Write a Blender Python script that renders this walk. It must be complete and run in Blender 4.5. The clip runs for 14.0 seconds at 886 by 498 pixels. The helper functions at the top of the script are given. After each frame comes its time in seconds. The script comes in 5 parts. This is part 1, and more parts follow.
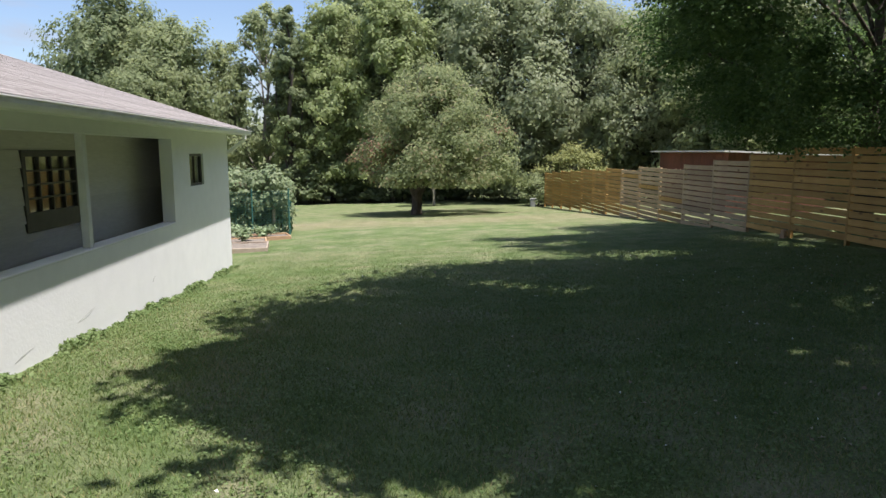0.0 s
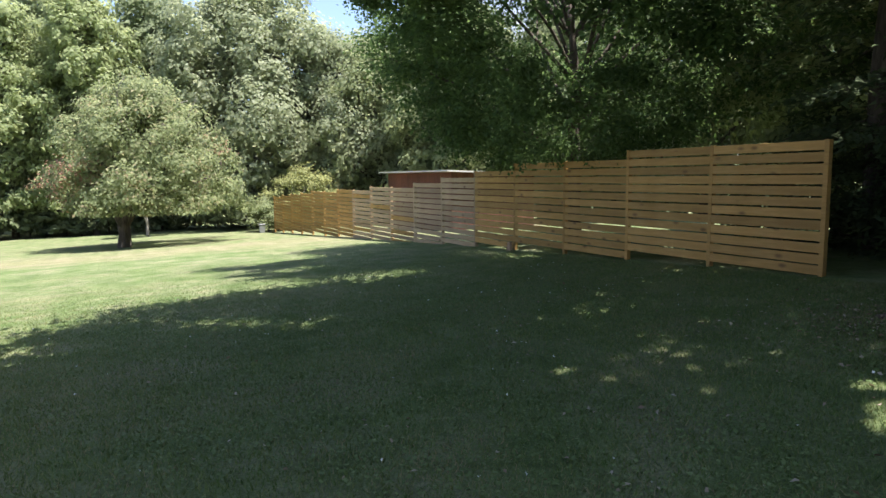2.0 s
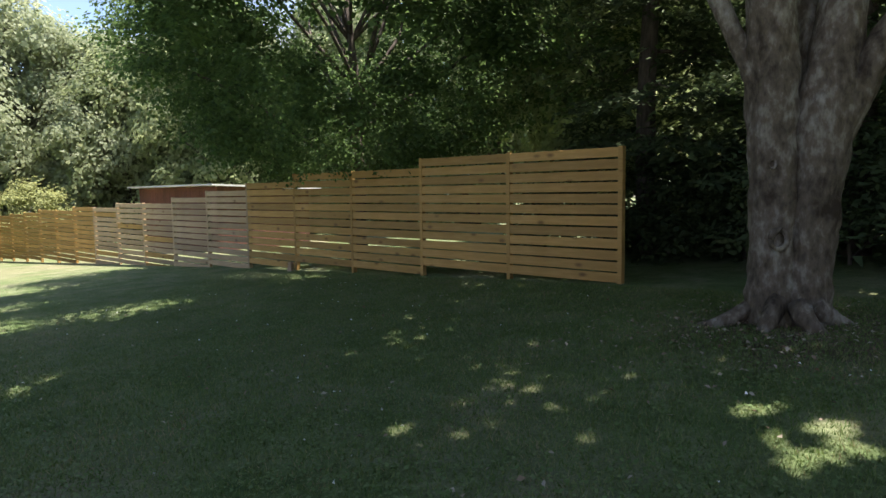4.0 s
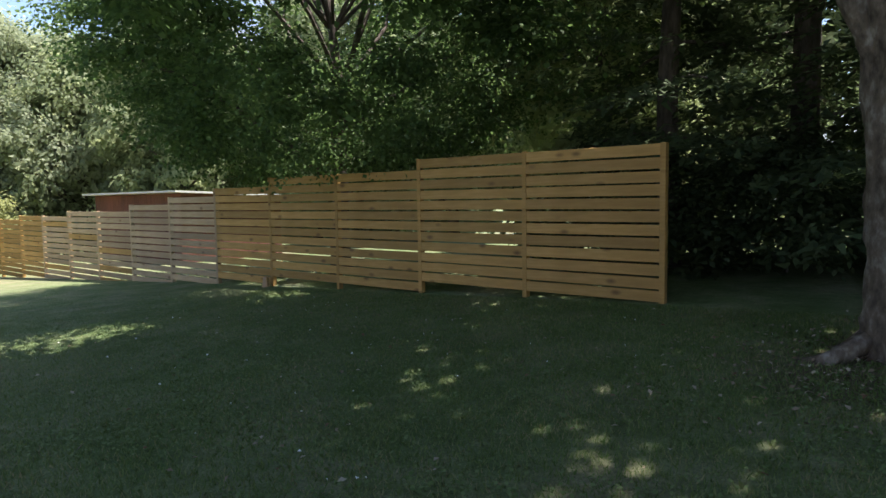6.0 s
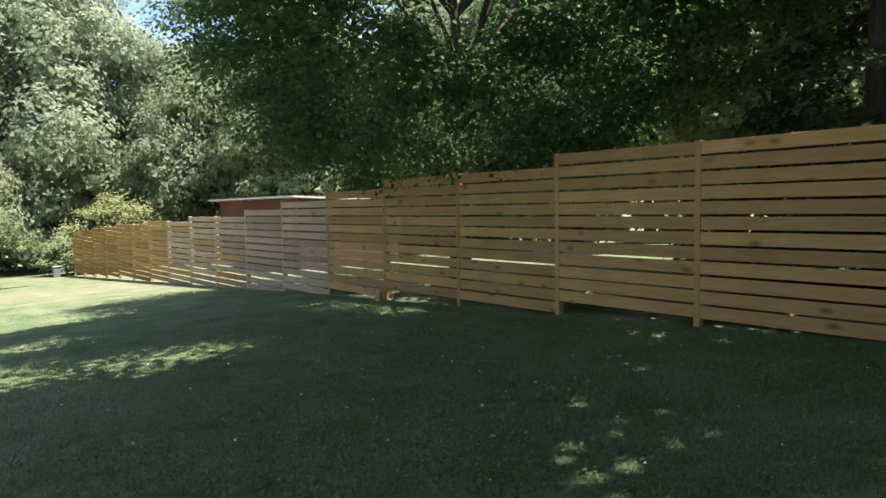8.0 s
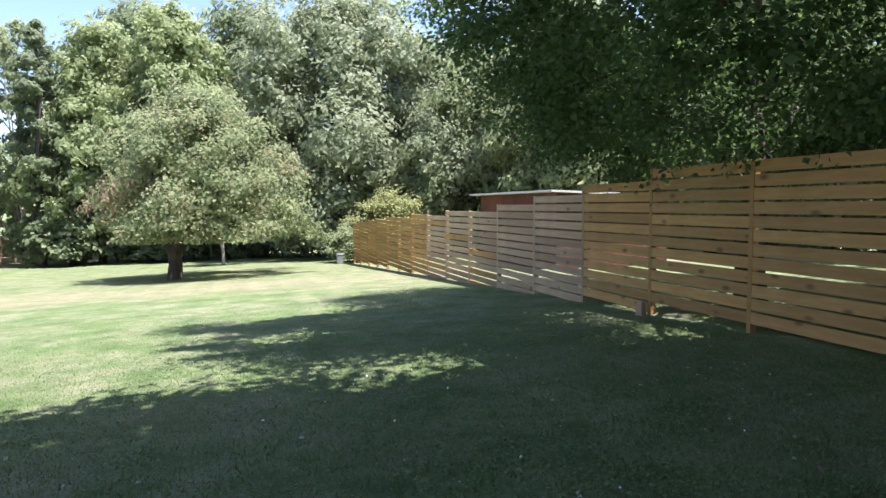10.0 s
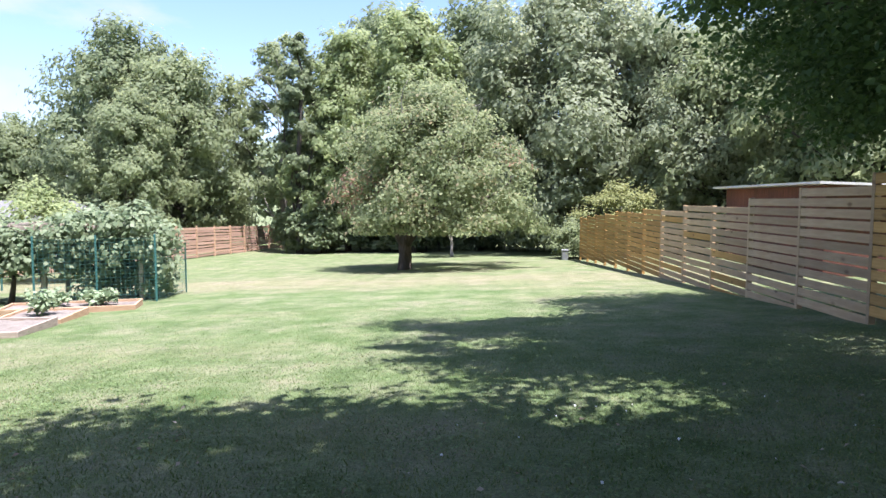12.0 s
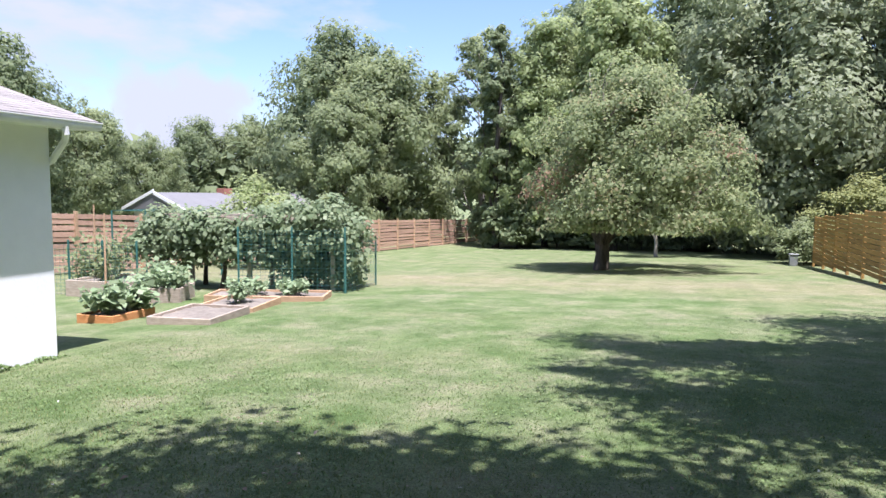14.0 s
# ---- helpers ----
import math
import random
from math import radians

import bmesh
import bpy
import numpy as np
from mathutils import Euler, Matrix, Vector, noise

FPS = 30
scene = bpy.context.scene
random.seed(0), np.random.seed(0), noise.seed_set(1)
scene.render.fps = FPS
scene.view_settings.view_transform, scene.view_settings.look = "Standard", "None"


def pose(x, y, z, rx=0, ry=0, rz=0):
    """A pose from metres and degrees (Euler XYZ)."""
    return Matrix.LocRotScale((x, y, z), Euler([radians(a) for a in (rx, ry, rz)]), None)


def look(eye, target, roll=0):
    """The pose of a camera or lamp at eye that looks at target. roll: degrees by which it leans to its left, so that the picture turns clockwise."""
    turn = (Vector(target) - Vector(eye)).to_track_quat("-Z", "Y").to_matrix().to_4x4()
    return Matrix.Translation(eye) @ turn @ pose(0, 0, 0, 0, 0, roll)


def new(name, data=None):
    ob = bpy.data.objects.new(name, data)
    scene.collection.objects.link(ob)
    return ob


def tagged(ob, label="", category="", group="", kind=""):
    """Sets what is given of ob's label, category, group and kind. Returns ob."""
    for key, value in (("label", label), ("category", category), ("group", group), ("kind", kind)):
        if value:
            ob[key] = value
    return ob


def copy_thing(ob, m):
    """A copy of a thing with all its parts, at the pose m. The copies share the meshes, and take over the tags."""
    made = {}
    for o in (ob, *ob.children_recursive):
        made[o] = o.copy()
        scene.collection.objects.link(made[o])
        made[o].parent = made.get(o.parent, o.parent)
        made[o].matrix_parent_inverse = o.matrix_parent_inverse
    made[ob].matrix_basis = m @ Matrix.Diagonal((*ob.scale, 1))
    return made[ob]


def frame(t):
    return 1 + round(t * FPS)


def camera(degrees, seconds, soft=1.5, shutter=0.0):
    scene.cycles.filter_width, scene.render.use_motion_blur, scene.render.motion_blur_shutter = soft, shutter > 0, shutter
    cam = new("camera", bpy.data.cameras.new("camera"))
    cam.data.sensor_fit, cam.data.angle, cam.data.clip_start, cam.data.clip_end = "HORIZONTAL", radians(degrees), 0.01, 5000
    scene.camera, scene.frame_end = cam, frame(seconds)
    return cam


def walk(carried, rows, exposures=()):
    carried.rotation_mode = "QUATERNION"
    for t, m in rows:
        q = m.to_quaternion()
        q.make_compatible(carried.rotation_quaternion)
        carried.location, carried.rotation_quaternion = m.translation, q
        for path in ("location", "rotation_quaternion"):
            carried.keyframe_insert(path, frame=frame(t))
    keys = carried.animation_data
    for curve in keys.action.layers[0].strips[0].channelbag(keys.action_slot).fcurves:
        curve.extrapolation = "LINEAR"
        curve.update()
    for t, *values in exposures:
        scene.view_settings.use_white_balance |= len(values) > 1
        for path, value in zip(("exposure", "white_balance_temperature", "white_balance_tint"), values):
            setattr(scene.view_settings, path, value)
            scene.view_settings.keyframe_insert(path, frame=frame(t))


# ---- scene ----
cam = camera(68.3, 14.0)
PATH = [
    (0, (0.425, -0.952, 1.565), (0.576, 1.021, 1.273), 0.1),
    (0.5, (0.462, -0.627, 1.497), (0.805, 1.325, 1.226), -0.1),
    (1, (0.538, -0.303, 1.486), (1.064, 1.61, 1.232), -0.3),
    (1.5, (0.657, -0.022, 1.453), (1.332, 1.846, 1.225), -0.3),
    (2, (0.78, 0.298, 1.38), (1.7, 2.06, 1.162), -0.5),
    (2.5, (0.926, 0.614, 1.341), (2.017, 2.277, 1.135), -0.7),
    (3, (1.115, 0.945, 1.308), (2.38, 2.481, 1.107), -0.7),
    (3.5, (1.231, 1.256, 1.281), (2.636, 2.666, 1.086), -0.8),
    (6, (2.032, 2.907, 1.217), (3.571, 4.176, 1.069), -0.8),
    (6.5, (2.293, 3.201, 1.204), (3.802, 4.508, 1.074), -0.8),
    (7, (2.522, 3.5, 1.183), (3.981, 4.863, 1.06), -0.8),
    (9.5, (3.733, 5.104, 1.185), (4.553, 6.924, 1.057), -0.5),
    (10, (3.912, 5.376, 1.179), (4.514, 7.279, 1.049), -0.2),
    (10.5, (4.031, 5.637, 1.169), (4.441, 7.59, 1.037), -0.1),
    (11, (4.13, 5.918, 1.166), (4.341, 7.903, 1.03), 0.1),
    (11.5, (4.21, 6.158, 1.17), (4.277, 8.151, 1.027), 0.1),
    (12, (4.244, 6.406, 1.162), (4.161, 8.399, 1.015), 0.1),
    (12.5, (4.251, 6.676, 1.19), (4.019, 8.656, 1.036), 0.2),
    (13, (4.299, 6.99, 1.189), (3.921, 8.948, 1.032), 0.3),
    (13.5, (4.32, 7.304, 1.168), (3.801, 9.229, 1.008), 0.4),
    (14, (4.276, 7.648, 1.166), (3.6, 9.523, 0.999), 0.5),
]
EXPOSURES = [(0, 0.9, 6250, 16), (1, 1.2, 6250, 16), (2, 1.66, 6250, 17), (3.5, 1.65, 6450, 15), (6.5, 1.65, 6200, 16), (9.5, 1.76, 5850, 21), (11, 1.75, 5750, 23), (12.5, 1.6, 5700, 24), (14, 1.38, 5750, 22)]
walk(cam, [(t, look(eye, target, roll)) for t, eye, target, roll in PATH], EXPOSURES)

# ---- light ----
SUN_TO = Vector((0.242, -0.23, 1.0)).normalized()
SUN_EL = math.asin(SUN_TO.z)
SUN_AZ = math.atan2(SUN_TO.x, SUN_TO.y)
sun_data = bpy.data.lights.new("sun", "SUN")
sun_data.energy, sun_data.angle, sun_data.color = 5.0, radians(0.55), (1.0, 0.935, 0.84)
sun = new("sun", sun_data)
sun.matrix_world = look(SUN_TO * 60, (0, 0, 0))

world = bpy.data.worlds.new("sky")
scene.world = world
world.use_nodes = True
wn, wl = world.node_tree.nodes, world.node_tree.links
wn.clear()
w_out, w_bg = wn.new("ShaderNodeOutputWorld"), wn.new("ShaderNodeBackground")
w_sky = wn.new("ShaderNodeTexSky")
w_sky.sky_type, w_sky.sun_disc, w_sky.sun_elevation, w_sky.sun_rotation = "NISHITA", False, SUN_EL, SUN_AZ
w_sky.air_density, w_sky.dust_density, w_sky.ozone_density = 1.0, 1.2, 1.5
w_bg.inputs["Strength"].default_value = 0.095
# broken summer clouds: wisps high up, cumulus towards the horizon
w_tc, w_map = wn.new("ShaderNodeTexCoord"), wn.new("ShaderNodeMapping")
w_map.inputs["Scale"].default_value = (1.6, 1.6, 4.2)
w_map.inputs["Location"].default_value = (0.35, 0.1, 0.4)
w_noise, w_ramp = wn.new("ShaderNodeTexNoise"), wn.new("ShaderNodeValToRGB")
w_noise.inputs["Scale"].default_value, w_noise.inputs["Detail"].default_value, w_noise.inputs["Roughness"].default_value = 1.7, 7, 0.55
w_ramp.color_ramp.elements[0].position, w_ramp.color_ramp.elements[1].position = 0.52, 0.66
w_mix = wn.new("ShaderNodeMixRGB")
w_mix.inputs["Color2"].default_value = (3.3, 3.45, 3.7, 1)
wl.new(w_tc.outputs["Generated"], w_map.inputs["Vector"])
wl.new(w_map.outputs["Vector"], w_noise.inputs["Vector"])
wl.new(w_noise.outputs["Fac"], w_ramp.inputs["Fac"])
# one tall cumulus over the neighbour's roof
w_dot, w_n2, w_add, w_r2, w_max = wn.new("ShaderNodeVectorMath"), wn.new("ShaderNodeTexNoise"), wn.new("ShaderNodeMath"), wn.new("ShaderNodeValToRGB"), wn.new("ShaderNodeMixRGB")
w_dot.operation, w_dot.inputs[1].default_value = "DOT_PRODUCT", Vector((-0.665, 0.747, 0.085)).normalized()
w_n2.inputs["Scale"].default_value, w_n2.inputs["Detail"].default_value = 9.0, 6
w_add.operation, w_add.inputs[1].default_value = "MULTIPLY_ADD", 0.06
w_sub = wn.new("ShaderNodeMath")
w_sub.operation, w_sub.inputs[1].default_value = "SUBTRACT", 0.05
w_r2.color_ramp.elements[0].position, w_r2.color_ramp.elements[1].position = 0.970, 0.978
w_max.blend_type, w_max.inputs["Fac"].default_value = "LIGHTEN", 1.0
wl.new(w_tc.outputs["Generated"], w_dot.inputs[0]), wl.new(w_tc.outputs["Generated"], w_n2.inputs["Vector"])
wl.new(w_n2.outputs["Fac"], w_add.inputs[0]), wl.new(w_dot.outputs["Value"], w_add.inputs[2])
wl.new(w_add.outputs["Value"], w_sub.inputs[0]), wl.new(w_sub.outputs["Value"], w_r2.inputs["Fac"])
wl.new(w_ramp.outputs["Color"], w_max.inputs["Color1"]), wl.new(w_r2.outputs["Color"], w_max.inputs["Color2"])
wl.new(w_max.outputs["Color"], w_mix.inputs["Fac"])
wl.new(w_sky.outputs["Color"], w_mix.inputs["Color1"])
wl.new(w_mix.outputs["Color"], w_bg.inputs["Color"])
wl.new(w_bg.outputs["Background"], w_out.inputs["Surface"])


# ---- materials ----
def material(name, stops, scale=6.0, rough=0.7, bump=0.0, bump_scale=60.0, stretch=(1, 1, 1), metal=0.0, spec=0.5, detail=6, large=0.0,
             per_object=0.0, per_island=0.0, coat=None):
    """Noise between colour stops at two scales, with bump, and a shift in value for each object or island."""
    m = bpy.data.materials.new(name)
    m.use_nodes = True
    n, l = m.node_tree.nodes, m.node_tree.links
    b = n["Principled BSDF"]
    tc, mp = n.new("ShaderNodeTexCoord"), n.new("ShaderNodeMapping")
    mp.inputs["Scale"].default_value = stretch
    l.new(tc.outputs["Object"], mp.inputs["Vector"])
    no = n.new("ShaderNodeTexNoise")
    no.inputs["Scale"].default_value, no.inputs["Detail"].default_value, no.inputs["Roughness"].default_value = scale, detail, 0.6
    l.new(mp.outputs["Vector"], no.inputs["Vector"])
    fac = no.outputs["Fac"]
    if large:
        n2 = n.new("ShaderNodeTexNoise")
        n2.inputs["Scale"].default_value, n2.inputs["Detail"].default_value = large, 3
        l.new(tc.outputs["Object"], n2.inputs["Vector"])
        mx = n.new("ShaderNodeMixRGB")
        mx.inputs["Fac"].default_value = 0.45
        l.new(fac, mx.inputs["Color1"]), l.new(n2.outputs["Fac"], mx.inputs["Color2"])
        fac = mx.outputs["Color"]
    ramp = n.new("ShaderNodeValToRGB")
    els = ramp.color_ramp.elements
    while len(els) < len(stops):
        els.new(0.5)
    for e, (p, c) in zip(els, stops):
        e.position, e.color = p, (*c, 1)
    l.new(fac, ramp.inputs["Fac"])
    col = ramp.outputs["Color"]
    for amount, node, out in ((per_object, "ShaderNodeObjectInfo", "Random"), (per_island, "ShaderNodeNewGeometry", "Random Per Island")):
        if amount:
            src, hsv, mr = n.new(node), n.new("ShaderNodeHueSaturation"), n.new("ShaderNodeMapRange")
            mr.inputs["To Min"].default_value, mr.inputs["To Max"].default_value = 1 - amount, 1 + amount
            l.new(src.outputs[out], mr.inputs["Value"])
            l.new(mr.outputs["Result"], hsv.inputs["Value"])
            l.new(col, hsv.inputs["Color"])
            col = hsv.outputs["Color"]
    l.new(col, b.inputs["Base Color"])
    b.inputs["Roughness"].default_value, b.inputs["Metallic"].default_value = rough, metal
    b.inputs["Specular IOR Level"].default_value = spec
    if bump:
        nb, bp = n.new("ShaderNodeTexNoise"), n.new("ShaderNodeBump")
        nb.inputs["Scale"].default_value, nb.inputs["Detail"].default_value = bump_scale, 5
        l.new(mp.outputs["Vector"], nb.inputs["Vector"])
        bp.inputs["Strength"].default_value, bp.inputs["Distance"].default_value = bump, 0.02
        l.new(nb.outputs["Fac"], bp.inputs["Height"])
        l.new(bp.outputs["Normal"], b.inputs["Normal"])
    return m


def leaf_material(name, dark, light, tip=None, trans=0.35, rough=0.5, hue_noise=0.5):
    """Leaves that let light through, varied leaf by leaf and bough by bough."""
    m = bpy.data.materials.new(name)
    m.use_nodes = True
    n, l = m.node_tree.nodes, m.node_tree.links
    b, out = n["Principled BSDF"], n["Material Output"]
    geo, tc, no = n.new("ShaderNodeNewGeometry"), n.new("ShaderNodeTexCoord"), n.new("ShaderNodeTexNoise")
    no.inputs["Scale"].default_value, no.inputs["Detail"].default_value = hue_noise, 3
    l.new(tc.outputs["Object"], no.inputs["Vector"])
    mx = n.new("ShaderNodeMixRGB")
    mx.inputs["Fac"].default_value = 0.5
    l.new(geo.outputs["Random Per Island"], mx.inputs["Color1"]), l.new(no.outputs["Fac"], mx.inputs["Color2"])
    ramp = n.new("ShaderNodeValToRGB")
    els = ramp.color_ramp.elements
    els[0].position, els[0].color = 0.2, (*dark, 1)
    els[1].position, els[1].color = 0.66 if tip else 0.75, (*light, 1)
    if tip:
        e = els.new(0.79)
        e.color = (*tip, 1)
    l.new(mx.outputs["Color"], ramp.inputs["Fac"])
    l.new(ramp.outputs["Color"], b.inputs["Base Color"])
    b.inputs["Roughness"].default_value, b.inputs["Specular IOR Level"].default_value = rough + 0.12, 0.24
    tr, ms = n.new("ShaderNodeBsdfTranslucent"), n.new("ShaderNodeMixShader")
    hsv = n.new("ShaderNodeHueSaturation")
    hsv.inputs["Hue"].default_value, hsv.inputs["Value"].default_value = 0.485, 1.45
    l.new(ramp.outputs["Color"], hsv.inputs["Color"]), l.new(hsv.outputs["Color"], tr.inputs["Color"])
    ms.inputs["Fac"].default_value = trans
    l.new(b.outputs["BSDF"], ms.inputs[1]), l.new(tr.outputs["BSDF"], ms.inputs[2])
    l.new(ms.outputs["Shader"], out.inputs["Surface"])
    return m


def glass_material(name, tint=(0.9, 0.95, 0.95)):
    m = bpy.data.materials.new(name)
    m.use_nodes = True
    b = m.node_tree.nodes["Principled BSDF"]
    b.inputs["Base Color"].default_value = (*tint, 1)
    b.inputs["Roughness"].default_value, b.inputs["Transmission Weight"].default_value, b.inputs["IOR"].default_value = 0.02, 1.0, 1.6
    return m


def lawn_material():
    m = bpy.data.materials.new("lawn")
    m.use_nodes = True
    n, l = m.node_tree.nodes, m.node_tree.links
    b = n["Principled BSDF"]
    tc = n.new("ShaderNodeTexCoord")

    def tex(scale, detail=4, stretch=(1, 1, 1), rough=0.6):
        mp, no = n.new("ShaderNodeMapping"), n.new("ShaderNodeTexNoise")
        mp.inputs["Scale"].default_value = stretch
        no.inputs["Scale"].default_value, no.inputs["Detail"].default_value, no.inputs["Roughness"].default_value = scale, detail, rough
        l.new(tc.outputs["Object"], mp.inputs["Vector"]), l.new(mp.outputs["Vector"], no.inputs["Vector"])
        return no.outputs["Fac"]

    def ramp(fac, *stops):
        r = n.new("ShaderNodeValToRGB")
        els = r.color_ramp.elements
        while len(els) < len(stops):
            els.new(0.5)
        for e, (p, c) in zip(els, stops):
            e.position, e.color = p, (*c, 1)
        l.new(fac, r.inputs["Fac"])
        return r.outputs["Color"]

    def mix(fac, a, c, mode="MIX"):
        mx = n.new("ShaderNodeMixRGB")
        mx.blend_type = mode
        for sock, v in zip(("Fac", "Color1", "Color2"), (fac, a, c)):
            if isinstance(v, float):
                mx.inputs[sock].default_value = v
            else:
                l.new(v, mx.inputs[sock])
        return mx.outputs["Color"]

    grass = ramp(tex(1.5, 7), (0.34, (0.084, 0.129, 0.043)), (0.5, (0.132, 0.171, 0.073)), (0.66, (0.19, 0.205, 0.112)))
    dry = ramp(tex(9, 5), (0.3, (0.20, 0.178, 0.108)), (0.7, (0.29, 0.248, 0.16)))
    worn = ramp(tex(0.16, 5, (0.6, 1.6, 1)), (0.52, (0, 0, 0)), (0.72, (0.5, 0.5, 0.5)))
    sep = n.new("ShaderNodeSeparateXYZ")
    l.new(tc.outputs["Object"], sep.inputs["Vector"])
    wob = n.new("ShaderNodeMath")
    wob.operation, wob.inputs[1].default_value = "MULTIPLY_ADD", 5.0
    l.new(tex(0.35, 4), wob.inputs[0]), l.new(sep.outputs["Y"], wob.inputs[2])
    span = n.new("ShaderNodeMapRange")
    span.inputs["From Min"].default_value, span.inputs["From Max"].default_value = 15.0, 55.0
    l.new(wob.outputs["Value"], span.inputs["Value"])
    # a dry trodden strip that crosses the yard, and thin grass beyond it
    strip = ramp(span.outputs["Result"], (0.24, (0, 0, 0)), (0.30, (0.5, 0.5, 0.5)), (0.345, (0.55, 0.55, 0.55)), (0.40, (0.1, 0.1, 0.1)), (0.6, (0.12, 0.12, 0.12)), (0.8, (0.05, 0.05, 0.05)))
    col = mix(worn, grass, dry)
    col = mix(strip, col, dry)
    fine = ramp(tex(45, 6, (1, 1, 1), 0.75), (0.3, (0.4, 0.4, 0.4)), (0.7, (1.5, 1.5, 1.5)))
    col = mix(0.8, col, fine, "MULTIPLY")
    # tufts a hand wide, and clover patches an arm wide
    tuft = ramp(tex(9, 5, (1, 0.7, 1), 0.7), (0.36, (0.58, 0.64, 0.55)), (0.62, (1.32, 1.28, 1.36)))
    col = mix(0.38, col, tuft, "MULTIPLY")
    green = ramp(tex(0.8, 4), (0.42, (0.92, 0.98, 0.86)), (0.6, (1.12, 1.04, 1.14)))
    col = mix(0.7, col, green, "MULTIPLY")
    # bare brown earth round the foot of the great tree
    dist = n.new("ShaderNodeVectorMath")
    dist.operation, dist.inputs[1].default_value = "DISTANCE", (7.5, 3.1, 0.1)
    l.new(tc.outputs["Object"], dist.inputs[0])
    rough_edge = n.new("ShaderNodeMath")
    rough_edge.operation, rough_edge.inputs[1].default_value = "MULTIPLY_ADD", 1.6
    l.new(tex(2.2, 5), rough_edge.inputs[0]), l.new(dist.outputs["Value"], rough_edge.inputs[2])
    reach = n.new("ShaderNodeMapRange")
    reach.inputs["From Min"].default_value, reach.inputs["From Max"].default_value = 1.5, 2.3
    reach.inputs["To Min"].default_value, reach.inputs["To Max"].default_value = 0.85, 0.0
    l.new(rough_edge.outputs["Value"], reach.inputs["Value"])
    soil = ramp(tex(14, 5), (0.3, (0.055, 0.038, 0.026)), (0.7, (0.15, 0.105, 0.075)))
    col = mix(reach.outputs["Result"], col, soil)
    # faint mowing stripes along the yard
    wave = n.new("ShaderNodeTexWave")
    wave.wave_type, wave.bands_direction = "BANDS", "X"
    wave.inputs["Scale"].default_value, wave.inputs["Distortion"].default_value = 0.32, 1.2
    l.new(tc.outputs["Object"], wave.inputs["Vector"])
    stripe = ramp(wave.outputs["Fac"], (0.3, (0.9, 0.92, 0.9)), (0.7, (1.08, 1.06, 1.08)))
    col = mix(0.4, col, stripe, "MULTIPLY")
    l.new(col, b.inputs["Base Color"])
    b.inputs["Roughness"].default_value, b.inputs["Specular IOR Level"].default_value = 0.88, 0.2
    bp = n.new("ShaderNodeBump")
    bp.inputs["Strength"].default_value, bp.inputs["Distance"].default_value = 0.9, 0.03
    l.new(tex(55, 6), bp.inputs["Height"])
    l.new(bp.outputs["Normal"], b.inputs["Normal"])
    return m


def add_knots(m, colour=(0.10, 0.05, 0.025)):
    """Dark knots scattered along boards."""
    n, l = m.node_tree.nodes, m.node_tree.links
    b = n["Principled BSDF"]
    old = b.inputs["Base Color"].links[0].from_socket
    tc, mp, vo, info, add = n.new("ShaderNodeTexCoord"), n.new("ShaderNodeMapping"), n.new("ShaderNodeTexVoronoi"), n.new("ShaderNodeObjectInfo"), n.new("ShaderNodeVectorMath")
    mp.inputs["Scale"].default_value = (0.2, 2.2, 4.5)
    vo.inputs["Scale"].default_value = 1.0
    big = n.new("ShaderNodeVectorMath")
    big.operation, big.inputs[1].default_value = "SCALE", (0, 0, 0)
    big.inputs["Scale"].default_value = 57.0
    comb = n.new("ShaderNodeCombineXYZ")
    for k in ("X", "Y", "Z"):
        l.new(info.outputs["Random"], comb.inputs[k])
    l.new(comb.outputs["Vector"], big.inputs[0])
    l.new(tc.outputs["Object"], mp.inputs["Vector"])
    l.new(mp.outputs["Vector"], add.inputs[0]), l.new(big.outputs["Vector"], add.inputs[1])
    l.new(add.outputs["Vector"], vo.inputs["Vector"])
    r, mx = n.new("ShaderNodeValToRGB"), n.new("ShaderNodeMixRGB")
    r.color_ramp.elements[0].position, r.color_ramp.elements[0].color = 0.06, (0.75, 0.75, 0.75, 1)
    r.color_ramp.elements[1].position, r.color_ramp.elements[1].color = 0.19, (0, 0, 0, 1)
    l.new(vo.outputs["Distance"], r.inputs["Fac"])
    l.new(r.outputs["Color"], mx.inputs["Fac"]), l.new(old, mx.inputs["Color1"])
    mx.inputs["Color2"].default_value = (*colour, 1)
    l.new(mx.outputs["Color"], b.inputs["Base Color"])


LAWN = lawn_material()
BLADES = leaf_material("grass blades", (0.05, 0.11, 0.02), (0.18, 0.225, 0.08), (0.29, 0.245, 0.14), 0.25, 0.5, 1.3)
CLOVER = leaf_material("clover leaves", (0.08, 0.135, 0.04), (0.165, 0.225, 0.09), None, 0.25, 0.5, 0.6)
CEDAR = material("fence boards", [(0.25, (0.26, 0.145, 0.043)), (0.5, (0.40, 0.237, 0.076)), (0.75, (0.51, 0.32, 0.122))], 2.2, 0.75, 0.35, 14,
                 (8, 1, 14), spec=0.3, large=0.8, per_object=0.2)
CEDAR_OLD = material("weathered boards", [(0.25, (0.28, 0.185, 0.10)), (0.5, (0.40, 0.285, 0.165)), (0.75, (0.50, 0.385, 0.24))], 2.2, 0.8, 0.35, 14,
                     (8, 1, 14), spec=0.3, large=0.8, per_object=0.2)
REDWOOD = material("red stained boards", [(0.25, (0.33, 0.20, 0.14)), (0.55, (0.46, 0.30, 0.215)), (0.8, (0.56, 0.39, 0.29))], 3, 0.8, 0.3, 20,
                   (2, 2, 12), spec=0.3, per_object=0.15)
add_knots(CEDAR), add_knots(CEDAR_OLD)
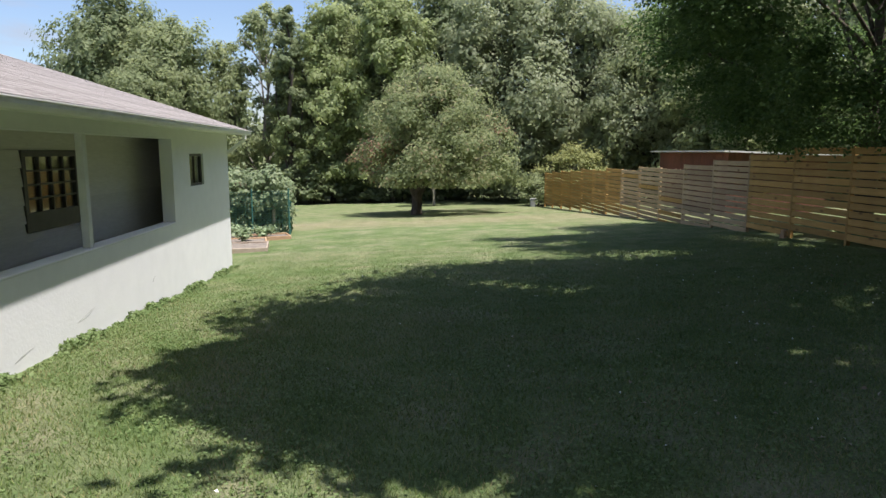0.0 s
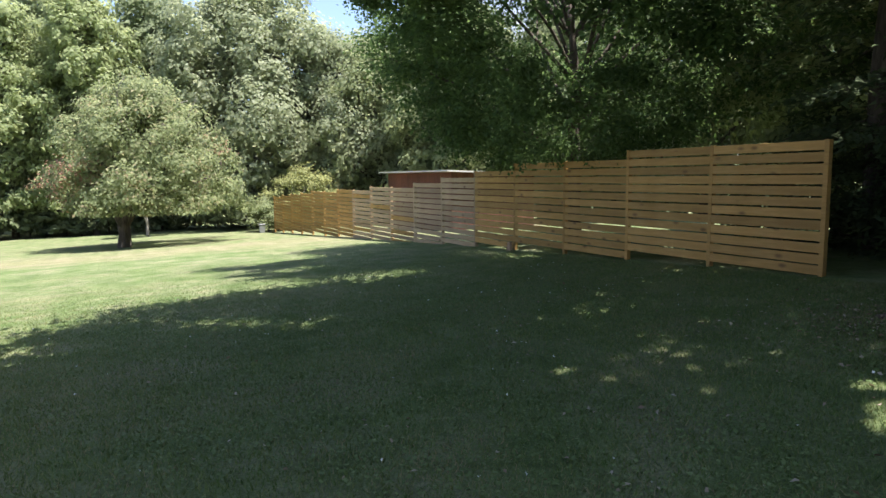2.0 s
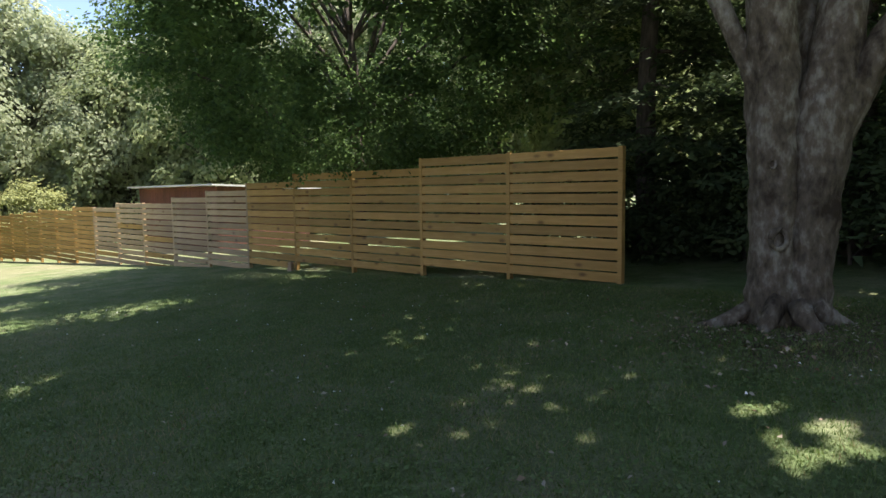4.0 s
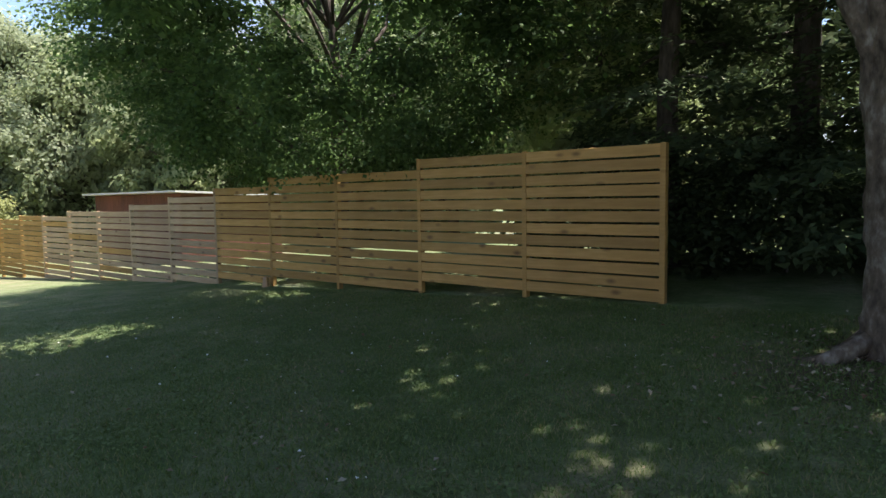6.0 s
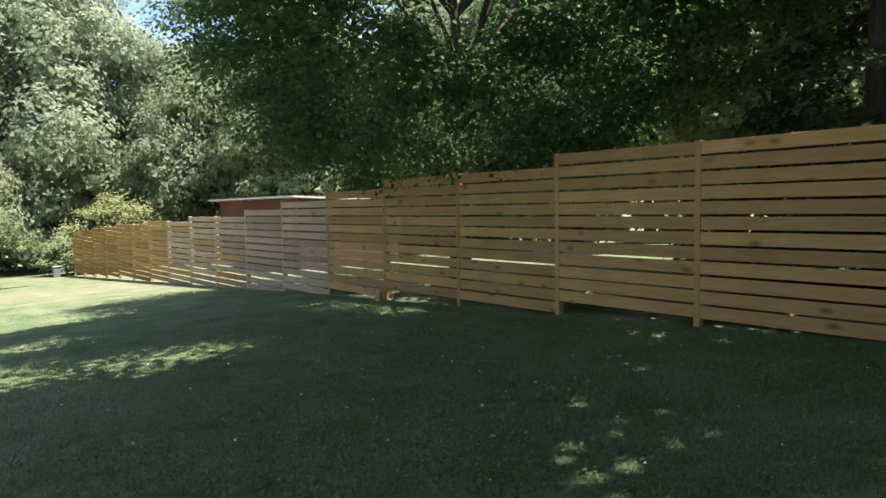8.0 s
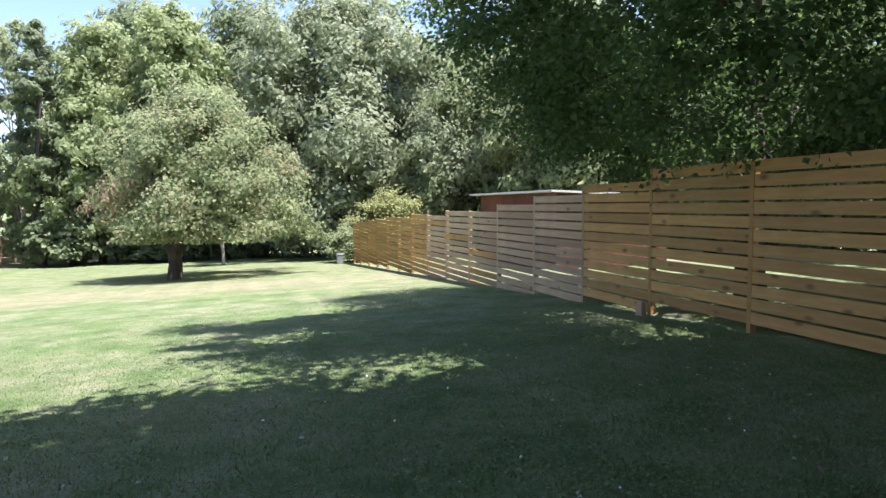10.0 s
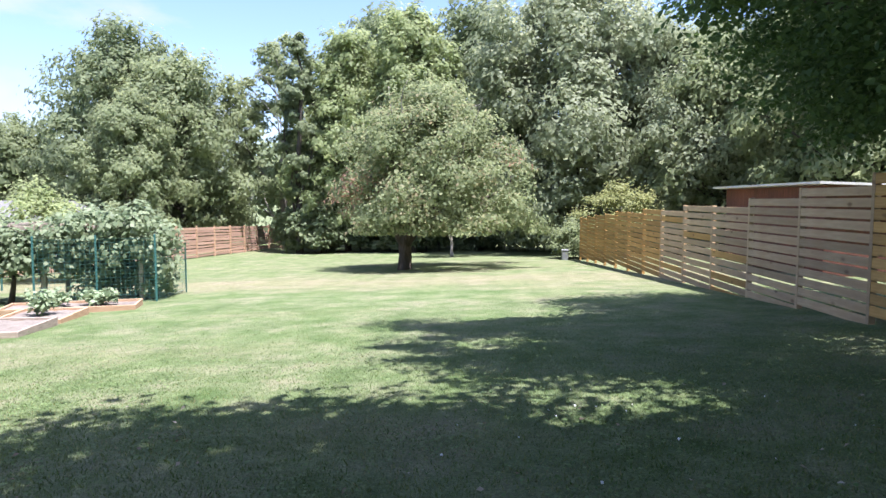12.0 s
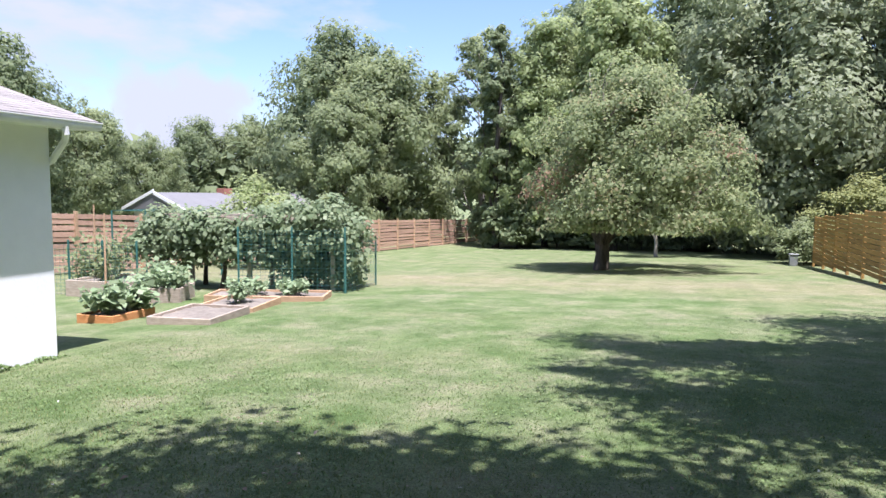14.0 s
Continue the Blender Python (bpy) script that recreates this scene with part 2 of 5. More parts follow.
STUCCO = material("white painted block", [(0.3, (0.77, 0.785, 0.80)), (0.6, (0.83, 0.845, 0.86)), (0.8, (0.86, 0.87, 0.88))], 3.5, 0.85, 0.12, 28,
                  spec=0.25, large=0.6)
TRIM = material("white paint", [(0.3, (0.72, 0.73, 0.73)), (0.7, (0.83, 0.84, 0.84))], 5, 0.5, 0.1, 60)
SOFFIT = material("soffit paint", [(0.3, (0.62, 0.64, 0.60)), (0.7, (0.74, 0.76, 0.72))], 4, 0.7, 0.1, 50)
SIDING = material("taupe lap siding", [(0.3, (0.60, 0.57, 0.53)), (0.7, (0.70, 0.67, 0.63))], 6, 0.7, 0.2, 40, (1, 1, 8), per_object=0.05)
SHINGLE = material("weathered asphalt shingles", [(0.3, (0.13, 0.12, 0.115)), (0.5, (0.24, 0.225, 0.215)), (0.7, (0.36, 0.335, 0.32))], 14, 0.9, 0.6, 90, (1, 0.35, 1),
                   spec=0.2, large=3.0, per_object=0.14)
FRAME = material("dark window frame", [(0.3, (0.035, 0.033, 0.03)), (0.7, (0.06, 0.056, 0.05))], 8, 0.45, 0.1, 50)
CONCRETE = material("porch concrete", [(0.3, (0.28, 0.27, 0.26)), (0.7, (0.40, 0.39, 0.37))], 6, 0.9, 0.3, 50, large=1.0)
ROOM_SHADE = material("plaster darkened as room shade", [(0.3, (0.10, 0.095, 0.09)), (0.7, (0.15, 0.14, 0.13))], 4, 0.9)
GLASS = glass_material("window glass")
GLASS.node_tree.nodes["Principled BSDF"].inputs["IOR"].default_value = 2.4
BARK = material("furrowed bark", [(0.36, (0.04, 0.029, 0.02)), (0.5, (0.125, 0.1, 0.074)), (0.62, (0.27, 0.245, 0.205))], 8, 0.9, 1.0, 13, (1.6, 1.6, 0.9),
                spec=0.2, large=1.2)
BARK_DARK = material("dark bark", [(0.3, (0.045, 0.037, 0.03)), (0.7, (0.13, 0.11, 0.09))], 5, 0.9, 0.8, 14, (3, 3, 0.7), spec=0.2)
BARK_PALE = material("pale bark", [(0.3, (0.20, 0.18, 0.15)), (0.7, (0.38, 0.35, 0.31))], 5, 0.9, 0.6, 14, (3, 3, 0.7), spec=0.2)
METAL_GREEN = material("green coated wire", [(0.3, (0.035, 0.115, 0.10)), (0.7, (0.05, 0.16, 0.14))], 9, 0.45, spec=0.5)
ROOF_METAL = material("pale metal roof", [(0.3, (0.62, 0.62, 0.60)), (0.7, (0.80, 0.80, 0.78))], 3, 0.45, 0.1, 20, metal=0.2)
SHED_RED = material("rusty red boards", [(0.3, (0.06, 0.024, 0.016)), (0.6, (0.15, 0.056, 0.036)), (0.8, (0.24, 0.14, 0.10))], 3, 0.85, 0.3, 20, (5, 5, 0.6),
                    large=0.9, per_object=0.2)
SOIL = material("garden soil", [(0.3, (0.10, 0.085, 0.07)), (0.7, (0.26, 0.23, 0.19))], 12, 0.95, 0.9, 40, large=2.0)
BED_ORANGE = material("fresh orange boards", [(0.3, (0.40, 0.17, 0.06)), (0.7, (0.55, 0.26, 0.10))], 3, 0.75, 0.25, 20, (2, 2, 12), per_object=0.12)
BED_GREY = material("silvered boards", [(0.3, (0.27, 0.22, 0.17)), (0.7, (0.44, 0.37, 0.30))], 3, 0.85, 0.3, 20, (2, 2, 12), per_object=0.15)
BED_TAN = material("tan boards", [(0.3, (0.36, 0.23, 0.13)), (0.7, (0.50, 0.34, 0.21))], 3, 0.8, 0.3, 20, (2, 2, 12), per_object=0.12)
GREY_ROOF = material("light grey shingles", [(0.3, (0.12, 0.12, 0.125)), (0.7, (0.17, 0.17, 0.175))], 10, 0.85, 0.3, 40, large=1.0)
BRICK_RED = material("chimney brick", [(0.3, (0.24, 0.10, 0.07)), (0.7, (0.38, 0.17, 0.12))], 8, 0.9, 0.3, 30)
GREY_PLASTIC = material("grey plastic", [(0.3, (0.17, 0.18, 0.18)), (0.7, (0.25, 0.26, 0.26))], 6, 0.5)

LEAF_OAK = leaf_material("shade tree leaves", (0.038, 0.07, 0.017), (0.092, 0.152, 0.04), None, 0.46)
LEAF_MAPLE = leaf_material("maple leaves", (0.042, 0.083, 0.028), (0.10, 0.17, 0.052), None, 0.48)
LEAF_HEMLOCK = leaf_material("hemlock needles", (0.04, 0.065, 0.03), (0.10, 0.14, 0.06), None, 0.4, 0.6)
# haze is put into the colour of woodland and grape leaves as extra blue
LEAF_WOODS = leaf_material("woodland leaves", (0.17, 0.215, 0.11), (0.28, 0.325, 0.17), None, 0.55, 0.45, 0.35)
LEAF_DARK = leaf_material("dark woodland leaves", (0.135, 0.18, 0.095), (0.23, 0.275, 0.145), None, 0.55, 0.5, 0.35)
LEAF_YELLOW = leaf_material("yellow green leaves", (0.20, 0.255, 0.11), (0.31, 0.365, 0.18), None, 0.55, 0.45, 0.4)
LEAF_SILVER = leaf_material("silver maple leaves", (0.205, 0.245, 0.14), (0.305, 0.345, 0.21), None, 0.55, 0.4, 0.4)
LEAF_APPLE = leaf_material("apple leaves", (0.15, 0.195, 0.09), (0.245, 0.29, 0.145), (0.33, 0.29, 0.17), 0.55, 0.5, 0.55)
LEAF_RUST = leaf_material("rusty leaves", (0.24, 0.16, 0.10), (0.42, 0.27, 0.18), None, 0.4, 0.5, 0.8)
LEAF_GRAPE = leaf_material("grape leaves", (0.125, 0.18, 0.09), (0.25, 0.30, 0.175), None, 0.4, 0.4, 0.8)
LEAF_SHRUB = leaf_material("golden shrub leaves", (0.17, 0.20, 0.075), (0.28, 0.30, 0.125), None, 0.4, 0.5, 0.9)
LEAF_HERB = leaf_material("vegetable leaves", (0.16, 0.23, 0.12), (0.32, 0.40, 0.24), None, 0.3, 0.5, 1.5)
LITTER = leaf_material("fallen leaves", (0.16, 0.09, 0.05), (0.42, 0.38, 0.30), None, 0.1, 0.8, 2.0)


# ---- building blocks ----
def box(bm, x0, x1, y0, y1, z0, z1, m=None):
    vs = [bm.verts.new((x, y, z)) for x in (x0, x1) for y in (y0, y1) for z in (z0, z1)]
    for f in ((0, 1, 3, 2), (4, 6, 7, 5), (0, 4, 5, 1), (2, 3, 7, 6), (0, 2, 6, 4), (1, 5, 7, 3)):
        bm.faces.new([vs[i] for i in f])
    if m:
        bmesh.ops.transform(bm, matrix=m, verts=vs)
    return vs


def mesh_of(name, bm, mat, smooth=False, bevel=0.0):
    if bevel:
        bmesh.ops.bevel(bm, geom=bm.edges[:], offset=bevel, segments=1, affect="EDGES", profile=0.5)
    bmesh.ops.recalc_face_normals(bm, faces=bm.faces[:])
    me = bpy.data.meshes.new(name)
    bm.to_mesh(me)
    bm.free()
    me.materials.append(mat)
    if smooth:
        me.polygons.foreach_set("use_smooth", [True] * len(me.polygons))
    return me


def part(name, bm, mat, parent, label="", smooth=False, bevel=0.0):
    """One bmesh, linked as one mesh under a thing or part, in the parent's own space."""
    ob = new(name, bm if isinstance(bm, bpy.types.Mesh) else mesh_of(name, bm, mat, smooth, bevel))
    ob.parent = parent
    if label:
        ob["label"] = label
    return ob


def thing(name, m, label, category, group="", kind=""):
    ob = new(name)
    ob.empty_display_size = 0.2
    ob.matrix_basis = m
    return tagged(ob, label, category, group, kind)


def box_part(name, mat, parent, x0, x1, y0, y1, z0, z1, bevel=0.006, label="", m=None):
    bm = bmesh.new()
    box(bm, x0, x1, y0, y1, z0, z1, m)
    return part(name, bm, mat, parent, label, bevel=bevel)


def tube(bm, pts, radii, sides=8, rough=0.0, seed=0):
    rings = []
    for i, p in enumerate(pts):
        a = Vector(pts[min(i + 1, len(pts) - 1)]) - Vector(pts[max(i - 1, 0)])
        a.normalize()
        u = a.cross(Vector((0.31, 0.95, 0.05))).normalized()
        v = a.cross(u)
        ring = []
        for k in range(sides):
            t = 2 * math.pi * k / sides
            r = radii[i]
            if rough:
                r *= 1 + rough * noise.noise(Vector((math.cos(t) * 1.4 + seed, math.sin(t) * 1.4, i * 0.45 + seed * 3)))
            ring.append(bm.verts.new(Vector(p) + (u * math.cos(t) + v * math.sin(t)) * r))
        rings.append(ring)
    for a, b in zip(rings, rings[1:]):
        for k in range(sides):
            bm.faces.new((a[k], a[(k + 1) % sides], b[(k + 1) % sides], b[k]))
    bm.faces.new(rings[0][::-1])
    bm.faces.new(rings[-1])


def leaf_mesh(name, centres, normals, length, width, mat, rng, fold=0.12, along=None):
    """One folded, pointed leaf for every centre, as one mesh."""
    n = len(centres)
    normals = normals / (np.linalg.norm(normals, axis=1, keepdims=True) + 1e-9)
    u = rng.normal(size=(n, 3)) if along is None else along
    u = u - (u * normals).sum(1, keepdims=True) * normals
    u /= np.linalg.norm(u, axis=1, keepdims=True) + 1e-9
    v = np.cross(normals, u)
    s = rng.uniform(0.6, 1.3, (n, 1))
    ln, wd = length * s, width * s * rng.uniform(0.8, 1.2, (n, 1))
    lift = normals * (fold * ln)
    verts = np.stack([centres - u * ln * 0.5, centres + v * wd * 0.5 + lift, centres + u * ln * 0.5, centres - v * wd * 0.5 + lift], 1)
    return quads(name, verts.reshape(-1, 3), mat, 4)


def quads(name, verts, mat, corners):
    """A mesh of loose faces of that many corners each."""
    me = bpy.data.meshes.new(name)
    count = len(verts) // corners
    me.vertices.add(len(verts))
    me.vertices.foreach_set("co", np.asarray(verts, np.float32).ravel())
    me.loops.add(len(verts))
    me.loops.foreach_set("vertex_index", np.arange(len(verts), dtype=np.int32))
    me.polygons.add(count)
    me.polygons.foreach_set("loop_start", np.arange(0, len(verts), corners, dtype=np.int32))
    me.update(calc_edges=True)
    me.materials.append(mat)
    return me


def unit(rng, n):
    d = rng.normal(size=(n, 3))
    return d / np.linalg.norm(d, axis=1, keepdims=True)


def crown_points(rng, lobes, leaves, r, height, lobe, base=0.0, shape="round", droop=0.0, low=1.0):
    """Leaf places and outward directions of a crown of many lobes over a base at z = base. Returns places, directions, lobe centres."""
    d = unit(rng, lobes * 3)
    d = d[d[:, 2] > -0.75][:lobes]
    f = rng.uniform(0.5, 1.0, (len(d), 1)) ** 0.6
    c = d * f
    h = ((c[:, 2] + 1) / 2) ** low
    if shape == "tall":
        wide = np.interp(h, [0, 0.25, 0.6, 1], [0.75, 1.0, 0.85, 0.35])
    elif shape == "cone":
        wide = np.interp(h, [0, 0.15, 1], [0.95, 1.0, 0.1])
    elif shape == "flat":
        wide = np.interp(h, [0, 0.35, 0.75, 1], [0.9, 1.05, 0.85, 0.4])
    else:
        wide = np.interp(h, [0, 0.4, 1], [0.8, 1.0, 0.7])
    az = np.arctan2(c[:, 1], c[:, 0])
    ph = rng.uniform(0, 6.28, 4)
    wide = wide * (1 + 0.16 * np.sin(2 * az + ph[0]) + 0.12 * np.sin(5 * az + ph[1] + 3 * h))
    height = height * (1 + 0.07 * np.sin(2 * az + ph[2]) + 0.06 * np.sin(4 * az + ph[3]))
    out = np.hypot(c[:, 0], c[:, 1])
    centres = np.stack([c[:, 0] * wide * r, c[:, 1] * wide * r, base + h * height - droop * out**2], 1)
    size = lobe * rng.uniform(0.6, 1.35, len(d))
    pick = rng.integers(0, len(d), leaves)
    ld = unit(rng, leaves)
    ld[:, 2] = np.where(ld[:, 2] < -0.35, -ld[:, 2] * 0.6, ld[:, 2])
    rad = size[pick, None] * rng.uniform(0.25, 1.0, (leaves, 1)) ** 0.5 * (1 + 0.35 * rng.normal(size=(leaves, 1)).clip(-1.5, 1.5))
    p = centres[pick] + ld * rad * (1.05, 1.05, 0.9)
    return p, ld, centres


def bough_points(rng, r, base, height, boughs, subs, leaves, profile, fill=0.06, spread=1.0):
    """A crown built of boughs, each of which carries its own clumps of leaves. Returns places, directions, bough centres and each leaf's bough."""
    k = np.arange(boughs) + 0.5
    cz = 1 - 1.75 * k / boughs
    az = k * 2.39996 + rng.uniform(-0.45, 0.45, boughs)
    h = np.clip((cz + 0.75) / 1.75 + rng.uniform(-0.06, 0.06, boughs), 0, 1)
    wide = np.interp(h, *profile) * rng.uniform(0.6, 1.12, boughs)
    big = r * 0.33 * rng.uniform(0.6, 1.3, boughs) * spread
    reach = np.maximum(r * wide - big * 0.6, 0.05 * r)
    tall = height - base
    bz = base + big * 0.55 + h * (tall - big * 1.35) + rng.uniform(-0.03, 0.03, boughs) * tall
    c = np.stack([np.cos(az) * reach, np.sin(az) * reach, bz], 1)
    out = np.stack([np.cos(az), np.sin(az), np.clip(cz, -0.2, 1) * 0.9], 1)
    out /= np.linalg.norm(out, axis=1, keepdims=True)
    pick = np.repeat(np.arange(boughs), subs)
    sd = unit(rng, boughs * subs) + out[pick] * 0.6
    sd /= np.linalg.norm(sd, axis=1, keepdims=True)
    sub = c[pick] + sd * big[pick, None] * rng.uniform(0.4, 1.25, (len(pick), 1)) * (1, 1, 0.95)
    size = big[pick] * rng.uniform(0.18, 0.5, len(pick))
    lk = rng.choice(len(pick), leaves, p=size**2 / (size**2).sum())
    d = unit(rng, leaves)
    p = sub[lk] + d * size[lk, None] * rng.uniform(0.2, 1.0, (leaves, 1)) ** 0.5 * (1.15, 1.15, 0.8) * (1 + 0.35 * rng.normal(size=(leaves, 1)).clip(-1, 2))
    inner = rng.uniform(0, 1, leaves) < fill
    p[inner] = c[pick[lk]][inner] * (0.8, 0.8, 1.0) + d[inner] * big[pick[lk]][inner, None] * 0.8
    return p, d * 0.7 + sd[lk] * 0.6 + out[pick[lk]] * 0.3, c, pick[lk]


PROFILES = {
    "oak": ([0, 0.2, 0.5, 0.8, 1], [0.7, 0.95, 1.0, 0.85, 0.35]),
    "tower": ([0, 0.25, 0.6, 0.85, 1], [0.75, 1.0, 0.9, 0.62, 0.22]),
    "column": ([0, 0.5, 1], [1.0, 0.85, 0.5]),
    "spread": ([0, 0.25, 0.6, 0.85, 1], [1.0, 1.02, 0.88, 0.62, 0.3]),
}


def sprig_mesh(name, centres, normals, length, width, mat, rng):
    """Three-cornered leaf sprigs for crowns that stay far off, as one mesh."""
    n = len(centres)
    normals = normals / (np.linalg.norm(normals, axis=1, keepdims=True) + 1e-9)
    u = rng.normal(size=(n, 3))
    u -= (u * normals).sum(1, keepdims=True) * normals
    u /= np.linalg.norm(u, axis=1, keepdims=True) + 1e-9
    v = np.cross(normals, u)
    s = rng.uniform(0.55, 1.35, (n, 1))
    verts = np.stack([centres - u * length * s * 0.42 - v * width * s * 0.5, centres - u * length * s * 0.3 + v * width * s * 0.5, centres + u * length * s * 0.6], 1)
    return quads(name, verts.reshape(-1, 3), mat, 3)


def big_tree(seed, r, height, base, boughs, subs, leaves, leaf, leaf_mat, bark_mat, trunk_r, profile, name, label, category="tree", group="", width=0.7, top_trunk=0.75,
             fill=0.14, spread=1.0, bare=0):
    """A tree with a tapered trunk, one limb to each larger bough and leaves in clumps along the boughs."""
    rng = np.random.default_rng(seed)
    p, d, c, _ = bough_points(rng, r, base, height, boughs, subs, leaves, PROFILES[profile], fill, spread)
    root = thing(name, pose(0, 0, 0), label, category, group)
    top = base + (height - base) * top_trunk
    spine = [np.array((rng.normal() * 0.02 * z, rng.normal() * 0.02 * z, z)) for z in np.linspace(-0.3, top, 8)]
    bm = bmesh.new()
    tube(bm, spine, [trunk_r * (1.3 if i == 0 else 1) * (1 - 0.1 * i) for i in range(8)], 9, 0.25, seed)
    part("trunk", bm, bark_mat, root, smooth=True)
    for k in rng.permutation(boughs)[:min(boughs, 18)]:
        i = int(np.clip((c[k][2] * rng.uniform(0.5, 0.8) + 0.3) / (top + 0.3) * 7, 1, 7))
        r0 = trunk_r * (1 - 0.1 * i) * 0.5
        bm = bmesh.new()
        tube(bm, limb(spine[i], c[k], rng), np.linspace(r0, r0 * 0.2, 6), 5)
        part("limb", bm, bark_mat, root, smooth=True)
    for k in range(bare):
        a = rng.uniform(0, 6.28)
        i = int(rng.integers(3, 7))
        tip = spine[i] + np.array((math.cos(a) * r * rng.uniform(0.5, 0.95), math.sin(a) * r * rng.uniform(0.5, 0.95), rng.uniform(1.5, 4.0)))
        bm = bmesh.new()
        tube(bm, limb(spine[i], tip, rng, 0.3, 7), np.linspace(trunk_r * 0.32, 0.03, 7), 5)
        part("bare_limb", bm, bark_mat, root, smooth=True)
    nrm = d + rng.normal(size=d.shape) * 0.34 + (0, 0, 0.4)
    part("crown", sprig_mesh("crown", p, nrm, leaf, leaf * width, leaf_mat, rng), leaf_mat, root)
    return root


def limb(a, b, rng, bend=0.15, steps=6):
    a, b = np.array(a, float), np.array(b, float)
    t = np.linspace(0, 1, steps)[:, None]
    sag = rng.normal(size=3) * np.linalg.norm(b - a) * bend * 0.5
    sag[2] = abs(sag[2])
    return a + (b - a) * t + np.sin(t * math.pi) * sag


def make_tree(seed, r, height, base, lobes, leaves, lobe, leaf, leaf_mat, bark_mat, trunk_r, shape="round", droop=0.0, limbs=9, name="tree", top_trunk=0.6,
              width=0.6, label="", category="tree", group="", low=1.0, trim=None):
    """A tree in its own space: tapered trunk with limbs that reach into the crown, and a crown of lobes of leaves."""
    rng = np.random.default_rng(seed)
    p, d, centres = crown_points(rng, lobes, leaves, r, height - base, lobe, base, shape, droop, low)
    if trim is not None:
        ok = trim(p)
        p, d = p[ok], d[ok]
        centres = centres[trim(centres)]
    root = thing(name, pose(0, 0, 0), label, category, group)
    bm = bmesh.new()
    top = base + (height - base) * top_trunk
    spine = [np.array((rng.normal() * 0.02 * z, rng.normal() * 0.02 * z, z)) for z in np.linspace(-0.3, top, 7)]
    tube(bm, spine, [trunk_r * (1.35 if i == 0 else 1) * (1 - 0.72 * i / 6) for i in range(7)], 9, 0.25, seed)
    upper = np.flatnonzero(centres[:, 2] > base + 0.3 * (height - base))
    for k in rng.choice(upper, min(limbs, len(upper)), replace=False):
        z = min(max(base * 0.7, centres[k][2] * rng.uniform(0.45, 0.8)), top * 0.95)
        i = int(np.clip((z + 0.3) / (top + 0.3) * 6, 0, 5))
        pts = limb(spine[i], centres[k], rng)
        r0 = trunk_r * (1 - 0.72 * i / 6) * 0.5
        lb = bmesh.new()
        tube(lb, pts, np.linspace(r0, r0 * 0.18, len(pts)), 5)
        part("limb", lb, bark_mat, root, smooth=True)
    part("trunk", bm, bark_mat, root, smooth=True)
    nrm = d * 0.9 + rng.normal(size=d.shape) * 0.4 + (0, 0, 0.8)
    part("crown", leaf_mesh("crown", p, nrm, leaf, leaf * width, leaf_mat, rng), leaf_mat, root)
    return root


# ---- ground ----
FY = ([-60, -5, -1, 5, 13, 22, 37, 45, 60, 80, 140, 400], [1.2, 0.42, 0.24, 0.02, -0.33, -0.80, -1.60, -1.95, -2.55, -3.1, -4.2, -5.0])
SY = ([-60, 5, 13, 21, 33, 45, 60, 400], [0.04, 0.043, 0.048, 0.033, 0.03, 0.02, 0.01, 0.0])


def ground(x, y):
    """Height of the lawn, which falls away along the yard and towards the house."""
    off = np.clip(np.asarray(x, float) - 9.4, -16, 4)
    z = 0.0
    for k in (-1.5, 0, 1.5):
        z = z + np.interp(np.asarray(y, float) + k, *FY) / 3
    return z + np.interp(y, *SY) * off + 0.018 * np.sin(np.asarray(x) * 0.9 + 1.3) * np.sin(np.asarray(y) * 0.7)


def gz(x, y):
    return float(ground(x, y))


def axis_steps(lo, hi, near_lo, near_hi, fine):
    far_a = near_lo - np.geomspace(fine, near_lo - lo, 16)[::-1]
    far_b = near_hi + np.geomspace(fine, hi - near_hi, 16)
    return np.concatenate([far_a, np.arange(near_lo, near_hi + fine / 2, fine), far_b])


gx, gy = axis_steps(-500, 500, -14, 14, 0.5), axis_steps(-400, 900, -6, 50, 0.5)
mx_, my_ = np.meshgrid(gx, gy)
gv = np.stack([mx_, my_, ground(mx_, my_)], -1).reshape(-1, 3)
nx_ = len(gx)
gf = [(j * nx_ + i, j * nx_ + i + 1, (j + 1) * nx_ + i + 1, (j + 1) * nx_ + i) for j in range(len(gy) - 1) for i in range(nx_ - 1)]
gm = bpy.data.meshes.new("ground")
gm.from_pydata(gv.tolist(), [], gf)
gm.materials.append(LAWN)
gm.polygons.foreach_set("use_smooth", [True] * len(gm.polygons))
tagged(new("ground", gm), "mown lawn with clover, dry patches and tree shade", "lawn", kind="structure")


def blades(seed, n, x0, x1, y0, y1, tall, wide, mat, name, label, keep=None):
    rng = np.random.default_rng(seed)
    x, y = rng.uniform(x0, x1, n), rng.uniform(y0, y1, n)
    ok = x > -3.1
    if keep is not None:
        ok &= keep(x, y, rng)
    x, y = x[ok], y[ok]
    n = len(x)
    base = np.stack([x, y, ground(x, y) - 0.004], 1)
    a = rng.uniform(0, 2 * math.pi, n)
    side = np.stack([np.cos(a), np.sin(a), 0 * a], 1) * (wide * rng.uniform(0.6, 1.3, n))[:, None]
    h = tall * rng.uniform(0.5, 1.3, n) * np.interp(y, [6, 15], [1.0, 0.5])
    b = rng.uniform(0, 2 * math.pi, n)
    lean = rng.uniform(0.2, 1.0, n) * h
    tip = base + np.stack([np.cos(b) * lean, np.sin(b) * lean, h], 1)
    ob = new(name, quads(name, np.stack([base - side, base + side, tip], 1).reshape(-1, 3), mat, 3))
    return tagged(ob, label, "grass", kind="stuff")


